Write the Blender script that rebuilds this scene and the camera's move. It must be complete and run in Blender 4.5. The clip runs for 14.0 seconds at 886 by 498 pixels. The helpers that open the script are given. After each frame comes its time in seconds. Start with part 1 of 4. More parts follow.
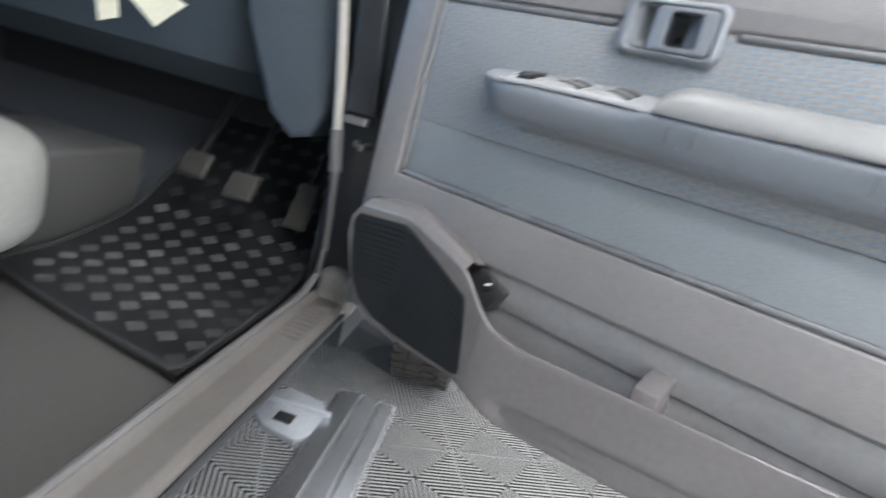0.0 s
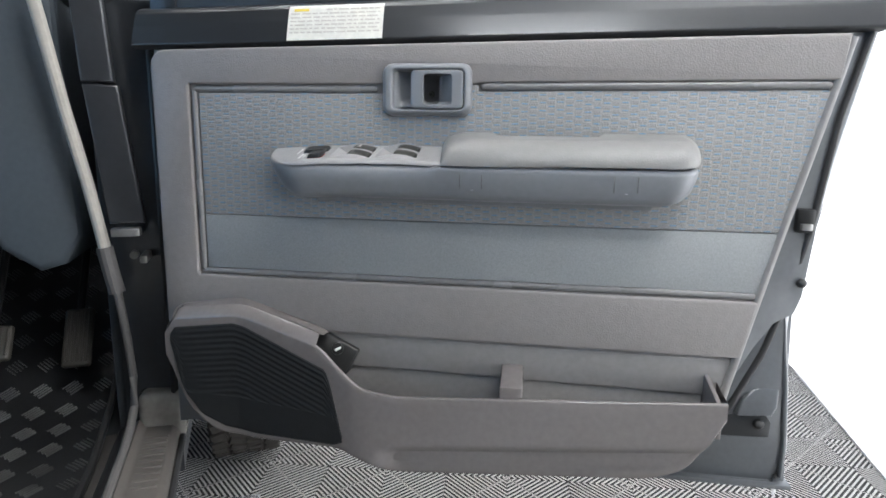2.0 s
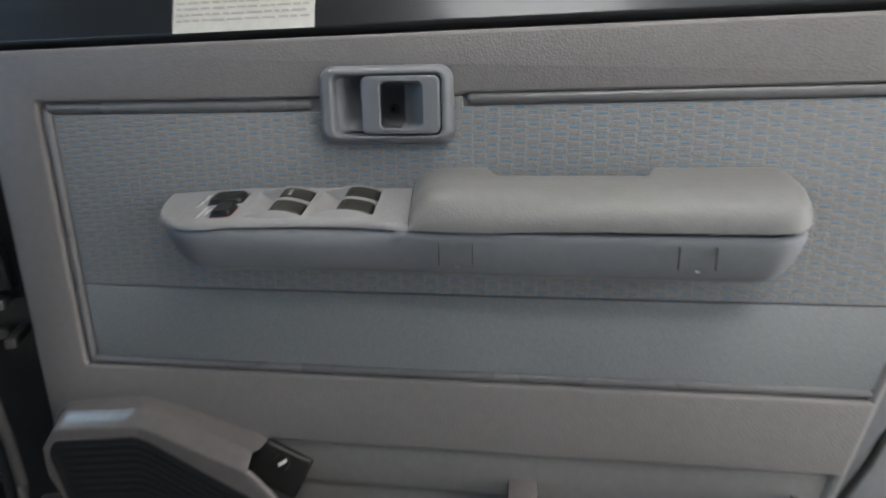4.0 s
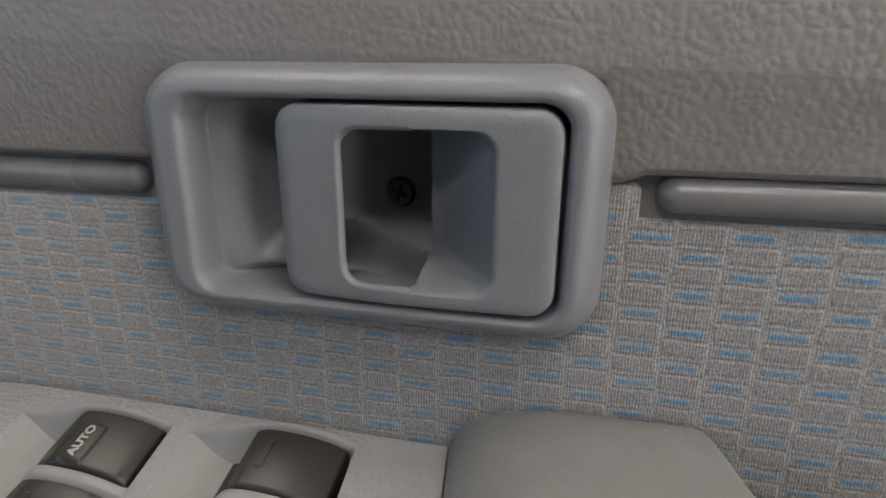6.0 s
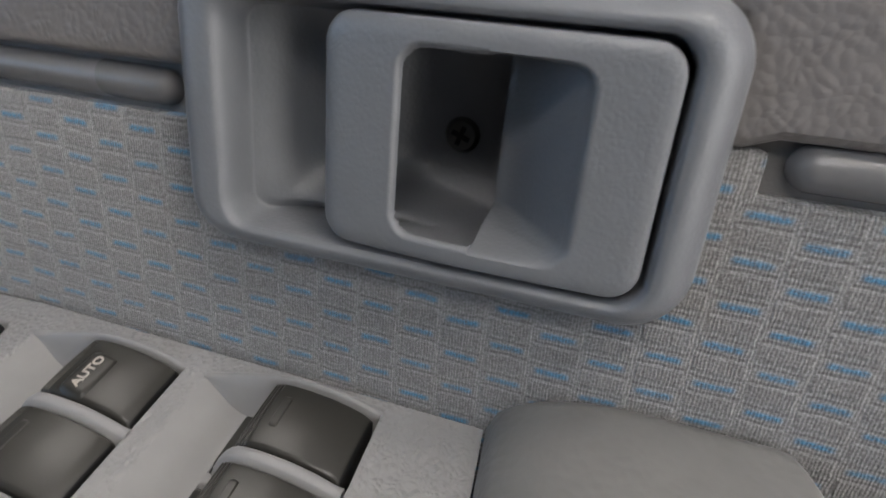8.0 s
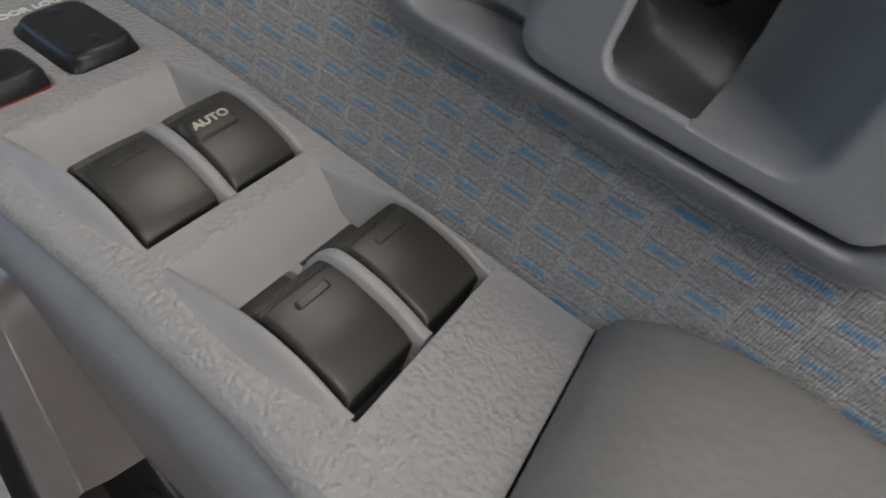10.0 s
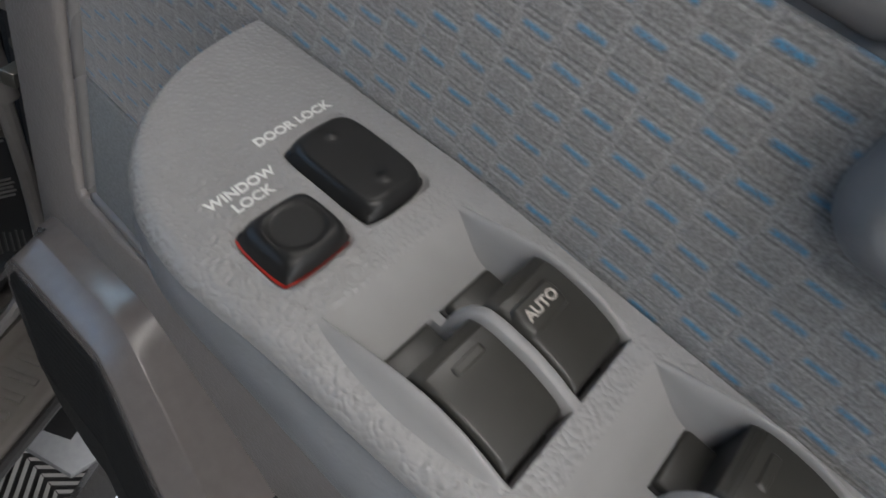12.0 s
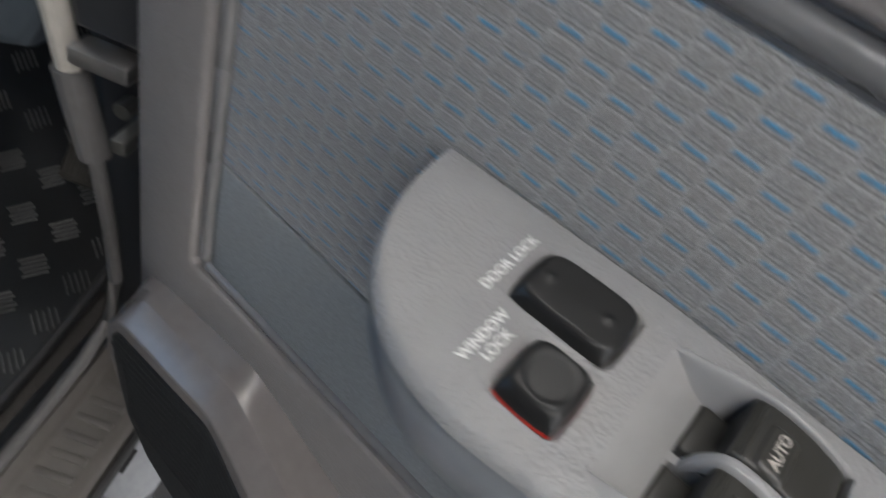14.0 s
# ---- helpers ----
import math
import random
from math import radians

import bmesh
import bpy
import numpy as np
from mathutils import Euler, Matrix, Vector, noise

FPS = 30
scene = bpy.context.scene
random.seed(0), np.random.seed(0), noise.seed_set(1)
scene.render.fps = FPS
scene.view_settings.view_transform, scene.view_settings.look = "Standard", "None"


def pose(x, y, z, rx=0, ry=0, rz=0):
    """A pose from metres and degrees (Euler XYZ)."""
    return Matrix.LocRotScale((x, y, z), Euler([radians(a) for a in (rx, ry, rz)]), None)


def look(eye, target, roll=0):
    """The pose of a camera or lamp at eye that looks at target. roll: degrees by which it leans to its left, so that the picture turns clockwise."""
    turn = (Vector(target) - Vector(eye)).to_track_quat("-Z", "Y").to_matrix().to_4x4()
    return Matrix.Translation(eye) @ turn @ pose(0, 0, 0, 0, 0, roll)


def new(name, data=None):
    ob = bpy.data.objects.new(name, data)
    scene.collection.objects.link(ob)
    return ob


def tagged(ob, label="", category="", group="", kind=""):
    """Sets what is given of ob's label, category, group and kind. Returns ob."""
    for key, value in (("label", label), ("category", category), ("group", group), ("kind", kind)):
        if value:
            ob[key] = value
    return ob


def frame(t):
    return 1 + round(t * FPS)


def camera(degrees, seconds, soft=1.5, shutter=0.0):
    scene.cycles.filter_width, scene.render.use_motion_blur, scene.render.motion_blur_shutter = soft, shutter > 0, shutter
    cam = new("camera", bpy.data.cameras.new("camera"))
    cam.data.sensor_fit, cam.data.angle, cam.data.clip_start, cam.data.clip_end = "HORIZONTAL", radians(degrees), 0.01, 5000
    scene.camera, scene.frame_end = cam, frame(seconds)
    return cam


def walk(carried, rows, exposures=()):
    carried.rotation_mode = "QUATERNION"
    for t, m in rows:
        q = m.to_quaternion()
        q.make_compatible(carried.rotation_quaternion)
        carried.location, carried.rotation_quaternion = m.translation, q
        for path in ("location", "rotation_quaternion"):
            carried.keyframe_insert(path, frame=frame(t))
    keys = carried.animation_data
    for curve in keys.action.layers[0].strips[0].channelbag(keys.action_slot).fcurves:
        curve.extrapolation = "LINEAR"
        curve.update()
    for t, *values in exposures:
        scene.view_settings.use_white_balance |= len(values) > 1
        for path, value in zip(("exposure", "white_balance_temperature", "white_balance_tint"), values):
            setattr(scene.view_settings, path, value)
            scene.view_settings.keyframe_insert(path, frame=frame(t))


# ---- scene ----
cam = camera(76.0, 14.0, soft=1.6, shutter=0.5)
PATH = [
    (0, (0.2547, -0.6551, 1.0948), (-0.8317, 1.0026, 0.595), 15.5),
    (0.5, (0.2046, -0.6919, 1.1438), (-0.4218, 1.209, 0.7258), 10.9),
    (1, (0.1862, -0.7113, 1.1561), (-0.2287, 1.255, 0.78), 5.7),
    (1.5, (0.1719, -0.7236, 1.1663), (-0.15, 1.2611, 0.7984), 2.7),
    (2, (0.1668, -0.7287, 1.1602), (-0.1265, 1.2611, 0.7943), 0.9),
    (2.2, (0.1678, -0.7328, 1.1592), (-0.1214, 1.2591, 0.7984), 0.3),
    (4.3, (0.1413, -0.3924, 1.244), (-0.1275, 1.5596, 0.6983), -1.1),
    (4.5, (0.1362, -0.3301, 1.2491), (-0.1643, 1.6148, 0.6962), -1.3),
    (5, (0.1086, -0.2238, 1.2736), (-0.2614, 1.6914, 0.6645), -1.3),
    (5.5, (0.0902, -0.1594, 1.2706), (-0.3166, 1.7405, 0.6359), -0.8),
    (6, (0.084, -0.1308, 1.2624), (-0.338, 1.7589, 0.6073), 0.3),
    (6.5, (0.0789, -0.1186, 1.2593), (-0.3575, 1.763, 0.5899), 1.2),
    (7, (0.0759, -0.1175, 1.2573), (-0.3615, 1.7619, 0.5838), 1.8),
    (7.2, (0.0769, -0.1186, 1.2593), (-0.3656, 1.7517, 0.5613), 2.0),
    (9.3, (0.0636, -0.1022, 1.2389), (-0.4873, 1.5565, 0.1791), 19.7),
    (9.5, (0.0626, -0.1032, 1.2379), (-0.4719, 1.5166, 0.1106), 22.1),
    (10, (0.0565, -0.1053, 1.2368), (-0.5292, 1.4185, 0.0064), 23.1),
    (10.5, (0.0411, -0.1083, 1.2409), (-0.5404, 1.3695, -0.0458), 24.6),
    (11, (0.0176, -0.1094, 1.242), (-0.5404, 1.347, -0.0785), 25.9),
    (11.5, (-0.011, -0.1134, 1.243), (-0.5547, 1.3306, -0.0979), 26.9),
    (12, (-0.0365, -0.1145, 1.2409), (-0.5731, 1.3112, -0.1224), 27.4),
    (12.5, (-0.0611, -0.1155, 1.242), (-0.5833, 1.3082, -0.1296), 27.9),
    (13, (-0.0744, -0.1104, 1.2409), (-0.5915, 1.2959, -0.149), 27.6),
    (13.5, (-0.0785, -0.1175, 1.2389), (-0.5884, 1.2867, -0.1561), 27.8),
    (13.8, (-0.085, -0.126, 1.2485), (-0.567, 1.246, -0.1245), 27.5),
    (14, (-0.0968, -0.1441, 1.2512), (-0.6569, 1.2918, -0.0918), 27.0),
]
EXPOSURES = [(0.0, 0.9, 6250, 9), (0.7, 0.8, 6300, 9), (1.5, 0.45, 6400, 10), (2.2, 0.4, 6350, 9), (4.3, -0.4, 6750, 9), (6.0, -0.35, 7200, 13), (7.2, -0.2, 6850, 13), (9.3, -0.57, 6900, 12), (11.0, -0.45, 6850, 12), (12.5, -0.5, 6650, 11), (13.4, -0.3, 6650, 11), (14.0, -0.2, 6650, 11)]
walk(cam, [(t, look(eye, target, roll)) for t, eye, target, roll in PATH], EXPOSURES)

# ---- light ----
world = bpy.data.worlds.new("world")
scene.world = world
world.use_nodes = True
wn = world.node_tree.nodes
sky = wn.new("ShaderNodeTexSky")
sky.sky_type, sky.sun_disc = "NISHITA", False
sky.sun_elevation, sky.sun_rotation = radians(87), radians(90)
world.node_tree.links.new(sky.outputs[0], wn["Background"].inputs[0])
wn["Background"].inputs[1].default_value = 0.1


sun_data = bpy.data.lights.new("sun", "SUN")
sun_data.energy, sun_data.angle, sun_data.color = 4.0, radians(0.6), (1.0, 0.97, 0.93)
sun = new("sun", sun_data)
sun.matrix_world = look((30 * math.cos(radians(87)), 0, 30 * math.sin(radians(87))), (0, 0, 0))


def area_lamp(name, eye, target, sx, sy, watts, colour):
    data = bpy.data.lights.new(name, "AREA")
    data.shape, data.size, data.size_y, data.energy, data.color = "RECTANGLE", sx, sy, watts, colour
    ob = new(name, data)
    ob.matrix_world = look(eye, target)
    return ob


# daylight through the roller door opening on the white side of the workshop
area_lamp("daylight_side", (1.9, 0.0, 1.6), (-1.0, 0.0, 1.1), 4.8, 2.8, 28.0, (1.0, 0.99, 0.97))
LAMPS = [(1.05, -0.85, 22.0, (1.0, 0.975, 0.95)), (-0.72, 0.15, 18.0, (1.0, 0.975, 0.95)), (-2.8, -0.9, 1.5, (0.5, 0.74, 1.0)), (1.0, 1.7, 9.0, (1.0, 0.975, 0.95)), (0.1, -2.2, 41.0, (0.97, 0.985, 1.0))]
for lx, ly, watts, tone in LAMPS:
    area_lamp("unseen_ceiling_lamp", (lx, ly, 3.13), (lx, ly, 0.0), 1.15, 0.55, watts, tone)


# ---- materials ----
def material(name, colour, rough=0.5, metal=0.0, vary=0.06, grain=120.0, bump=0.0, bump_scale=900.0, kind="NOISE", coat=0.0, spec=0.5, stain=0.05, dist=0.0006, spot=6.0, groove=0.25):
    m = bpy.data.materials.new(name)
    m.use_nodes = True
    nt = m.node_tree
    n, l = nt.nodes, nt.links
    b = n["Principled BSDF"]
    b.inputs["Roughness"].default_value = rough
    b.inputs["Metallic"].default_value = metal
    b.inputs["Coat Weight"].default_value = coat
    b.inputs["Coat Roughness"].default_value = 0.14
    b.inputs["Specular IOR Level"].default_value = spec
    tc = n.new("ShaderNodeTexCoord")
    fine = n.new("ShaderNodeTexNoise")
    fine.inputs["Scale"].default_value, fine.inputs["Detail"].default_value = grain, 4
    wide = n.new("ShaderNodeTexNoise")
    wide.inputs["Scale"].default_value, wide.inputs["Detail"].default_value = spot, 3
    for t in (fine, wide):
        l.new(tc.outputs["Object"], t.inputs["Vector"])

    def scaled(node, amount):
        r = n.new("ShaderNodeMapRange")
        r.inputs[1].default_value, r.inputs[2].default_value = 0.3, 0.7
        r.inputs[3].default_value, r.inputs[4].default_value = 1 - amount, 1 + amount
        l.new(node.outputs["Fac"], r.inputs[0])
        return r

    mul = n.new("ShaderNodeMath")
    mul.operation = "MULTIPLY"
    l.new(scaled(fine, vary).outputs[0], mul.inputs[0])
    l.new(scaled(wide, stain).outputs[0], mul.inputs[1])
    vm = n.new("ShaderNodeVectorMath")
    vm.operation = "SCALE"
    vm.inputs[0].default_value = colour
    l.new(mul.outputs[0], vm.inputs["Scale"])
    l.new(vm.outputs[0], b.inputs["Base Color"])
    rr = n.new("ShaderNodeMapRange")
    rr.inputs[3].default_value, rr.inputs[4].default_value = rough * 0.88, min(1, rough * 1.12)
    l.new(wide.outputs["Fac"], rr.inputs[0])
    l.new(rr.outputs[0], b.inputs["Roughness"])
    if bump:
        bp = n.new("ShaderNodeBump")
        bp.inputs["Strength"].default_value, bp.inputs["Distance"].default_value = bump, dist
        if kind == "LEATHER":
            warp = n.new("ShaderNodeTexNoise")
            warp.inputs["Scale"].default_value, warp.inputs["Detail"].default_value = bump_scale * 0.4, 0
            l.new(tc.outputs["Object"], warp.inputs["Vector"])
            mixv = n.new("ShaderNodeVectorMath")
            mixv.operation = "MULTIPLY_ADD"
            mixv.inputs[1].default_value = (1.1 / bump_scale,) * 3
            l.new(warp.outputs["Color"], mixv.inputs[0])
            l.new(tc.outputs["Object"], mixv.inputs[2])
            t = n.new("ShaderNodeTexVoronoi")
            t.feature = "SMOOTH_F1"
            t.inputs["Scale"].default_value, t.inputs["Smoothness"].default_value = bump_scale, groove
            l.new(mixv.outputs[0], t.inputs["Vector"])
            lim = n.new("ShaderNodeMapRange")
            lim.inputs[1].default_value, lim.inputs[2].default_value, lim.inputs[3].default_value, lim.inputs[4].default_value = 0.0, 0.75, 1.0, 0.0
            l.new(t.outputs["Distance"], lim.inputs[0])
            fleck = n.new("ShaderNodeTexNoise")
            fleck.inputs["Scale"].default_value = bump_scale * 1.7
            l.new(tc.outputs["Object"], fleck.inputs["Vector"])
            both = n.new("ShaderNodeMath")
            both.operation = "MULTIPLY_ADD"
            both.inputs[1].default_value = 0.22
            l.new(fleck.outputs["Fac"], both.inputs[0])
            l.new(lim.outputs[0], both.inputs[2])
            l.new(both.outputs[0], bp.inputs["Height"])
        else:
            t = n.new("ShaderNodeTexNoise")
            t.inputs["Scale"].default_value, t.inputs["Detail"].default_value = bump_scale, 3
            l.new(tc.outputs["Object"], t.inputs["Vector"])
            l.new(t.outputs["Fac"], bp.inputs["Height"])
        l.new(bp.outputs[0], b.inputs["Normal"])
    return m


def woven_fabric(name):
    """Grey seat cloth with staggered blue dashes, on the plane of x and z."""
    m = bpy.data.materials.new(name)
    m.use_nodes = True
    nt = m.node_tree
    n, l = nt.nodes, nt.links
    b = n["Principled BSDF"]
    b.inputs["Roughness"].default_value = 0.9
    b.inputs["Specular IOR Level"].default_value = 0.2
    b.inputs["Sheen Weight"].default_value = 0.4
    tc = n.new("ShaderNodeTexCoord")
    wob = n.new("ShaderNodeTexNoise")
    wob.inputs["Scale"].default_value = 95
    l.new(tc.outputs["Object"], wob.inputs["Vector"])
    add = n.new("ShaderNodeVectorMath")
    add.operation = "MULTIPLY_ADD"
    add.inputs[1].default_value = (0.0022, 0.0, 0.0014)
    l.new(wob.outputs["Color"], add.inputs[0])
    l.new(tc.outputs["Object"], add.inputs[2])
    sep = n.new("ShaderNodeSeparateXYZ")
    l.new(add.outputs[0], sep.inputs[0])

    def op(kind, a, c=None, clamp=False):
        k = n.new("ShaderNodeMath")
        k.operation, k.use_clamp = kind, clamp
        for i, v in enumerate((a, c)):
            if v is None:
                continue
            if isinstance(v, (int, float)):
                k.inputs[i].default_value = v
            else:
                l.new(v, k.inputs[i])
        return k.outputs[0]

    drift = n.new("ShaderNodeTexNoise")
    drift.inputs["Scale"].default_value = 9
    l.new(tc.outputs["Object"], drift.inputs["Vector"])
    away = op("MULTIPLY", op("SUBTRACT", drift.outputs["Fac"], 0.5), 0.004)
    u = op("DIVIDE", op("ADD", sep.outputs["X"], away), 0.0110)
    col = op("FLOOR", u)
    fu = op("FRACT", u)
    v = op("ADD", op("DIVIDE", op("ADD", sep.outputs["Z"], op("MULTIPLY", away, 0.6)), 0.0095), op("MULTIPLY", col, 0.43))
    fv = op("FRACT", v)

    def band(x, lo, hi, soft):
        return op("MULTIPLY", op("DIVIDE", op("SUBTRACT", x, lo), soft, True), op("DIVIDE", op("SUBTRACT", hi, x), soft, True))

    dash = op("MULTIPLY", band(fu, 0.10, 0.90, 0.12), band(fv, 0.64, 0.86, 0.08))
    block = op("MULTIPLY", band(fu, 0.03, 0.97, 0.05), band(fv, 0.04, 0.52, 0.08))
    seam = op("MULTIPLY", band(fu, 0.02, 0.98, 0.05), op("MAXIMUM", band(fv, 0.52, 0.61, 0.03), band(fv, 0.89, 0.98, 0.03)))
    speck = n.new("ShaderNodeTexNoise")
    speck.inputs["Scale"].default_value, speck.inputs["Detail"].default_value = 1500, 3
    l.new(tc.outputs["Object"], speck.inputs["Vector"])
    thread = n.new("ShaderNodeTexWave")
    thread.inputs["Scale"].default_value, thread.inputs["Distortion"].default_value = 420, 3
    l.new(tc.outputs["Object"], thread.inputs["Vector"])
    sp = n.new("ShaderNodeMapRange")
    sp.inputs[1].default_value, sp.inputs[2].default_value, sp.inputs[3].default_value, sp.inputs[4].default_value = 0.35, 0.65, 0.76, 1.24
    l.new(speck.outputs["Fac"], sp.inputs[0])

    def mix(fac, a, c):
        k = n.new("ShaderNodeMix")
        k.data_type = "RGBA"
        l.new(fac, k.inputs[0])
        for i, x in ((6, a), (7, c)):
            if isinstance(x, tuple):
                k.inputs[i].default_value = (*x, 1)
            else:
                l.new(x, k.inputs[i])
        return k.outputs[2]

    c1 = mix(block, (0.306, 0.300, 0.295), (0.272, 0.266, 0.261))
    c2 = mix(op("MULTIPLY", seam, 0.56), c1, (0.135, 0.13, 0.125))
    cell = n.new("ShaderNodeTexWhiteNoise")
    cell.noise_dimensions = "2D"
    pair = n.new("ShaderNodeCombineXYZ")
    l.new(col, pair.inputs[0])
    l.new(op("FLOOR", v), pair.inputs[1])
    l.new(pair.outputs[0], cell.inputs["Vector"])
    fray = n.new("ShaderNodeMapRange")
    fray.inputs[1].default_value, fray.inputs[2].default_value, fray.inputs[3].default_value, fray.inputs[4].default_value = 0.38, 0.54, 0.6, 1.0
    l.new(speck.outputs["Fac"], fray.inputs[0])
    uneven = op("MULTIPLY", op("ADD", op("MULTIPLY", cell.outputs["Value"], 0.22), 0.78), fray.outputs[0])
    c3 = mix(op("MULTIPLY", dash, uneven), c2, (0.072, 0.235, 0.40))
    sc = n.new("ShaderNodeVectorMath")
    sc.operation = "SCALE"
    l.new(c3, sc.inputs[0])
    ribbed = op("ADD", op("MULTIPLY", thread.outputs["Fac"], 0.13), 0.935)
    l.new(op("MULTIPLY", sp.outputs[0], ribbed), sc.inputs["Scale"])
    l.new(sc.outputs[0], b.inputs["Base Color"])
    h = op("ADD", op("ADD", op("MULTIPLY", block, 0.55), op("MULTIPLY", dash, 0.35)), op("MULTIPLY", speck.outputs["Fac"], 0.5))
    h = op("ADD", h, op("MULTIPLY", thread.outputs["Fac"], 0.25))
    bp = n.new("ShaderNodeBump")
    bp.inputs["Strength"].default_value, bp.inputs["Distance"].default_value = 0.75, 0.0008
    l.new(h, bp.inputs["Height"])
    l.new(bp.outputs[0], b.inputs["Normal"])
    return m


def glowing(name, colour, strength):
    m = bpy.data.materials.new(name)
    m.use_nodes = True
    b = m.node_tree.nodes["Principled BSDF"]
    b.inputs["Base Color"].default_value = (*colour, 1)
    b.inputs["Emission Color"].default_value = (*colour, 1)
    b.inputs["Emission Strength"].default_value = strength
    return m


M_VINYL = material("grey_vinyl", (0.224, 0.207, 0.202), 0.45, vary=0.04, bump=0.36, bump_scale=500, groove=0.25, kind="LEATHER", dist=0.0006)
M_VINYL_PLAIN = material("smooth_grey_vinyl", (0.222, 0.212, 0.209), 0.55, bump=0.2, bump_scale=1500)
M_FABRIC = woven_fabric("woven_cloth")
M_CLOTH_PLAIN = material("plain_blue_grey_cloth", (0.268, 0.277, 0.280), 0.9, vary=0.15, grain=900, bump=0.4, bump_scale=1600, spec=0.2)
M_PLASTIC = material("blue_grey_plastic", (0.208, 0.215, 0.23), 0.34, vary=0.03, bump=0.16, bump_scale=900, kind="LEATHER", dist=0.0003)
M_BEAD = material("grey_bead_plastic", (0.20, 0.195, 0.195), 0.27, bump=0.1)
M_PANEL = material("grained_grey_plastic", (0.295, 0.291, 0.289), 0.34, vary=0.03, bump=0.65, bump_scale=660, groove=0.25, kind="LEATHER", dist=0.0005)
M_PANEL_SMOOTH = material("smooth_grey_plastic", (0.295, 0.291, 0.289), 0.42, spec=0.45, vary=0.03)
M_PAD = material("grained_grey_pad", (0.205, 0.20, 0.194), 0.42, vary=0.04, bump=0.3, bump_scale=420, kind="LEATHER", dist=0.0004)
M_BODY_PLASTIC = material("moulded_grey_plastic", (0.195, 0.203, 0.217), 0.42, vary=0.04, bump=0.25, bump_scale=1200)
M_POD = material("warm_grey_plastic", (0.172, 0.156, 0.151), 0.2, vary=0.05, bump=0.12, bump_scale=900, spec=0.7)
M_DARK = material("shade_black", (0.012, 0.012, 0.013), 0.6)
M_SWITCH = material("dark_olive_plastic", (0.034, 0.0325, 0.028), 0.34, vary=0.05, bump=0.1, bump_scale=2200, dist=0.0002)
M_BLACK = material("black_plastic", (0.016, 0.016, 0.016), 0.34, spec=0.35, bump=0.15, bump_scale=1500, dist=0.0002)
M_GRILLE = material("black_speaker_mesh", (0.014, 0.015, 0.016), 0.75, spec=0.3, bump=0.4, bump_scale=1800)
M_RED = material("red_plastic", (0.45, 0.03, 0.02), 0.4)
M_WHITE_INK = material("white_print", (0.8, 0.8, 0.78), 0.6)
M_INK_GREY = material("grey_print", (0.52, 0.48, 0.43), 0.7)
M_PAPER = material("label_paper", (0.72, 0.70, 0.63), 0.6, stain=0.04)
M_YELLOW = material("yellow_print", (0.80, 0.60, 0.08), 0.6)
M_PAINT = material("graphite_car_paint", (0.034, 0.036, 0.039), 0.35, metal=0.4, vary=0.08, grain=2500, coat=0.35)
M_PAINT_IN = material("grey_inner_paint", (0.105, 0.112, 0.12), 0.3, metal=0.2, vary=0.06, coat=0.4, stain=0.12)
M_PILLAR = material("shaded_pillar_paint", (0.04, 0.043, 0.048), 0.3, metal=0.2, vary=0.06, coat=0.4, stain=0.12)
M_WORN = material("worn_beige_pillar_paint", (0.15, 0.142, 0.13), 0.22, coat=0.4, stain=0.3, spot=22)
M_STEEL = material("zinc_steel", (0.42, 0.41, 0.40), 0.35, metal=0.9, stain=0.15)
M_SCREW = material("dark_screw_steel", (0.20, 0.20, 0.19), 0.35, metal=0.85)
M_ALU = material("brushed_aluminium", (0.62, 0.62, 0.63), 0.24, metal=0.85, vary=0.08, stain=0.12)
M_GREYPLAST = material("light_grey_bracket_paint", (0.32, 0.33, 0.345), 0.5, stain=0.15)
M_RUBBER = material("black_rubber", (0.028, 0.028, 0.029), 0.55, bump=0.2)
M_MAT = material("black_rubber_mat", (0.0135, 0.014, 0.0147), 0.42, bump=0.3, bump_scale=500, stain=0.2)
M_TREAD = material("worn_mat_tread", (0.095, 0.095, 0.092), 0.34, stain=0.55, spot=9)
M_SILL = material("taupe_scuff_plate", (0.108, 0.098, 0.089), 0.45, stain=0.1, bump=0.2)
M_SEAL = material("beige_door_seal", (0.42, 0.395, 0.35), 0.6, bump=0.3, bump_scale=700)
M_SEAL_GREY = material("grey_door_seal", (0.115, 0.11, 0.107), 0.6, bump=0.3, bump_scale=700)
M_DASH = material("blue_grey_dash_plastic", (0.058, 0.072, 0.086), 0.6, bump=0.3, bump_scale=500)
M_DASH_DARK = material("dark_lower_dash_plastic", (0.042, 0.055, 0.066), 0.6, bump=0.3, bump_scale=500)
M_WALL_GREY = material("grey_wall_paint", (0.22, 0.22, 0.22), 0.7, bump=0.15, bump_scale=80)
M_CARPET = material("dark_carpet", (0.05, 0.055, 0.061), 0.95, vary=0.3, grain=700, bump=0.6, bump_scale=900)
M_CARPET_GREY = material("grey_floor_carpet", (0.075, 0.071, 0.067), 0.95, vary=0.2, grain=700, bump=0.6, bump_scale=900)
M_SEAT = material("pale_seat_cover", (0.25, 0.245, 0.225), 0.75, bump=0.3, bump_scale=800)
M_PEDAL = material("worn_pedal_rubber", (0.034, 0.031, 0.026), 0.6, stain=0.2)
M_TYRE = material("dusty_tyre_rubber", (0.042, 0.037, 0.032), 0.85, stain=0.3, bump=0.4)
M_TILE = material("light_grey_floor_tile", (0.40, 0.388, 0.368), 0.5, stain=0.08, vary=0.05)
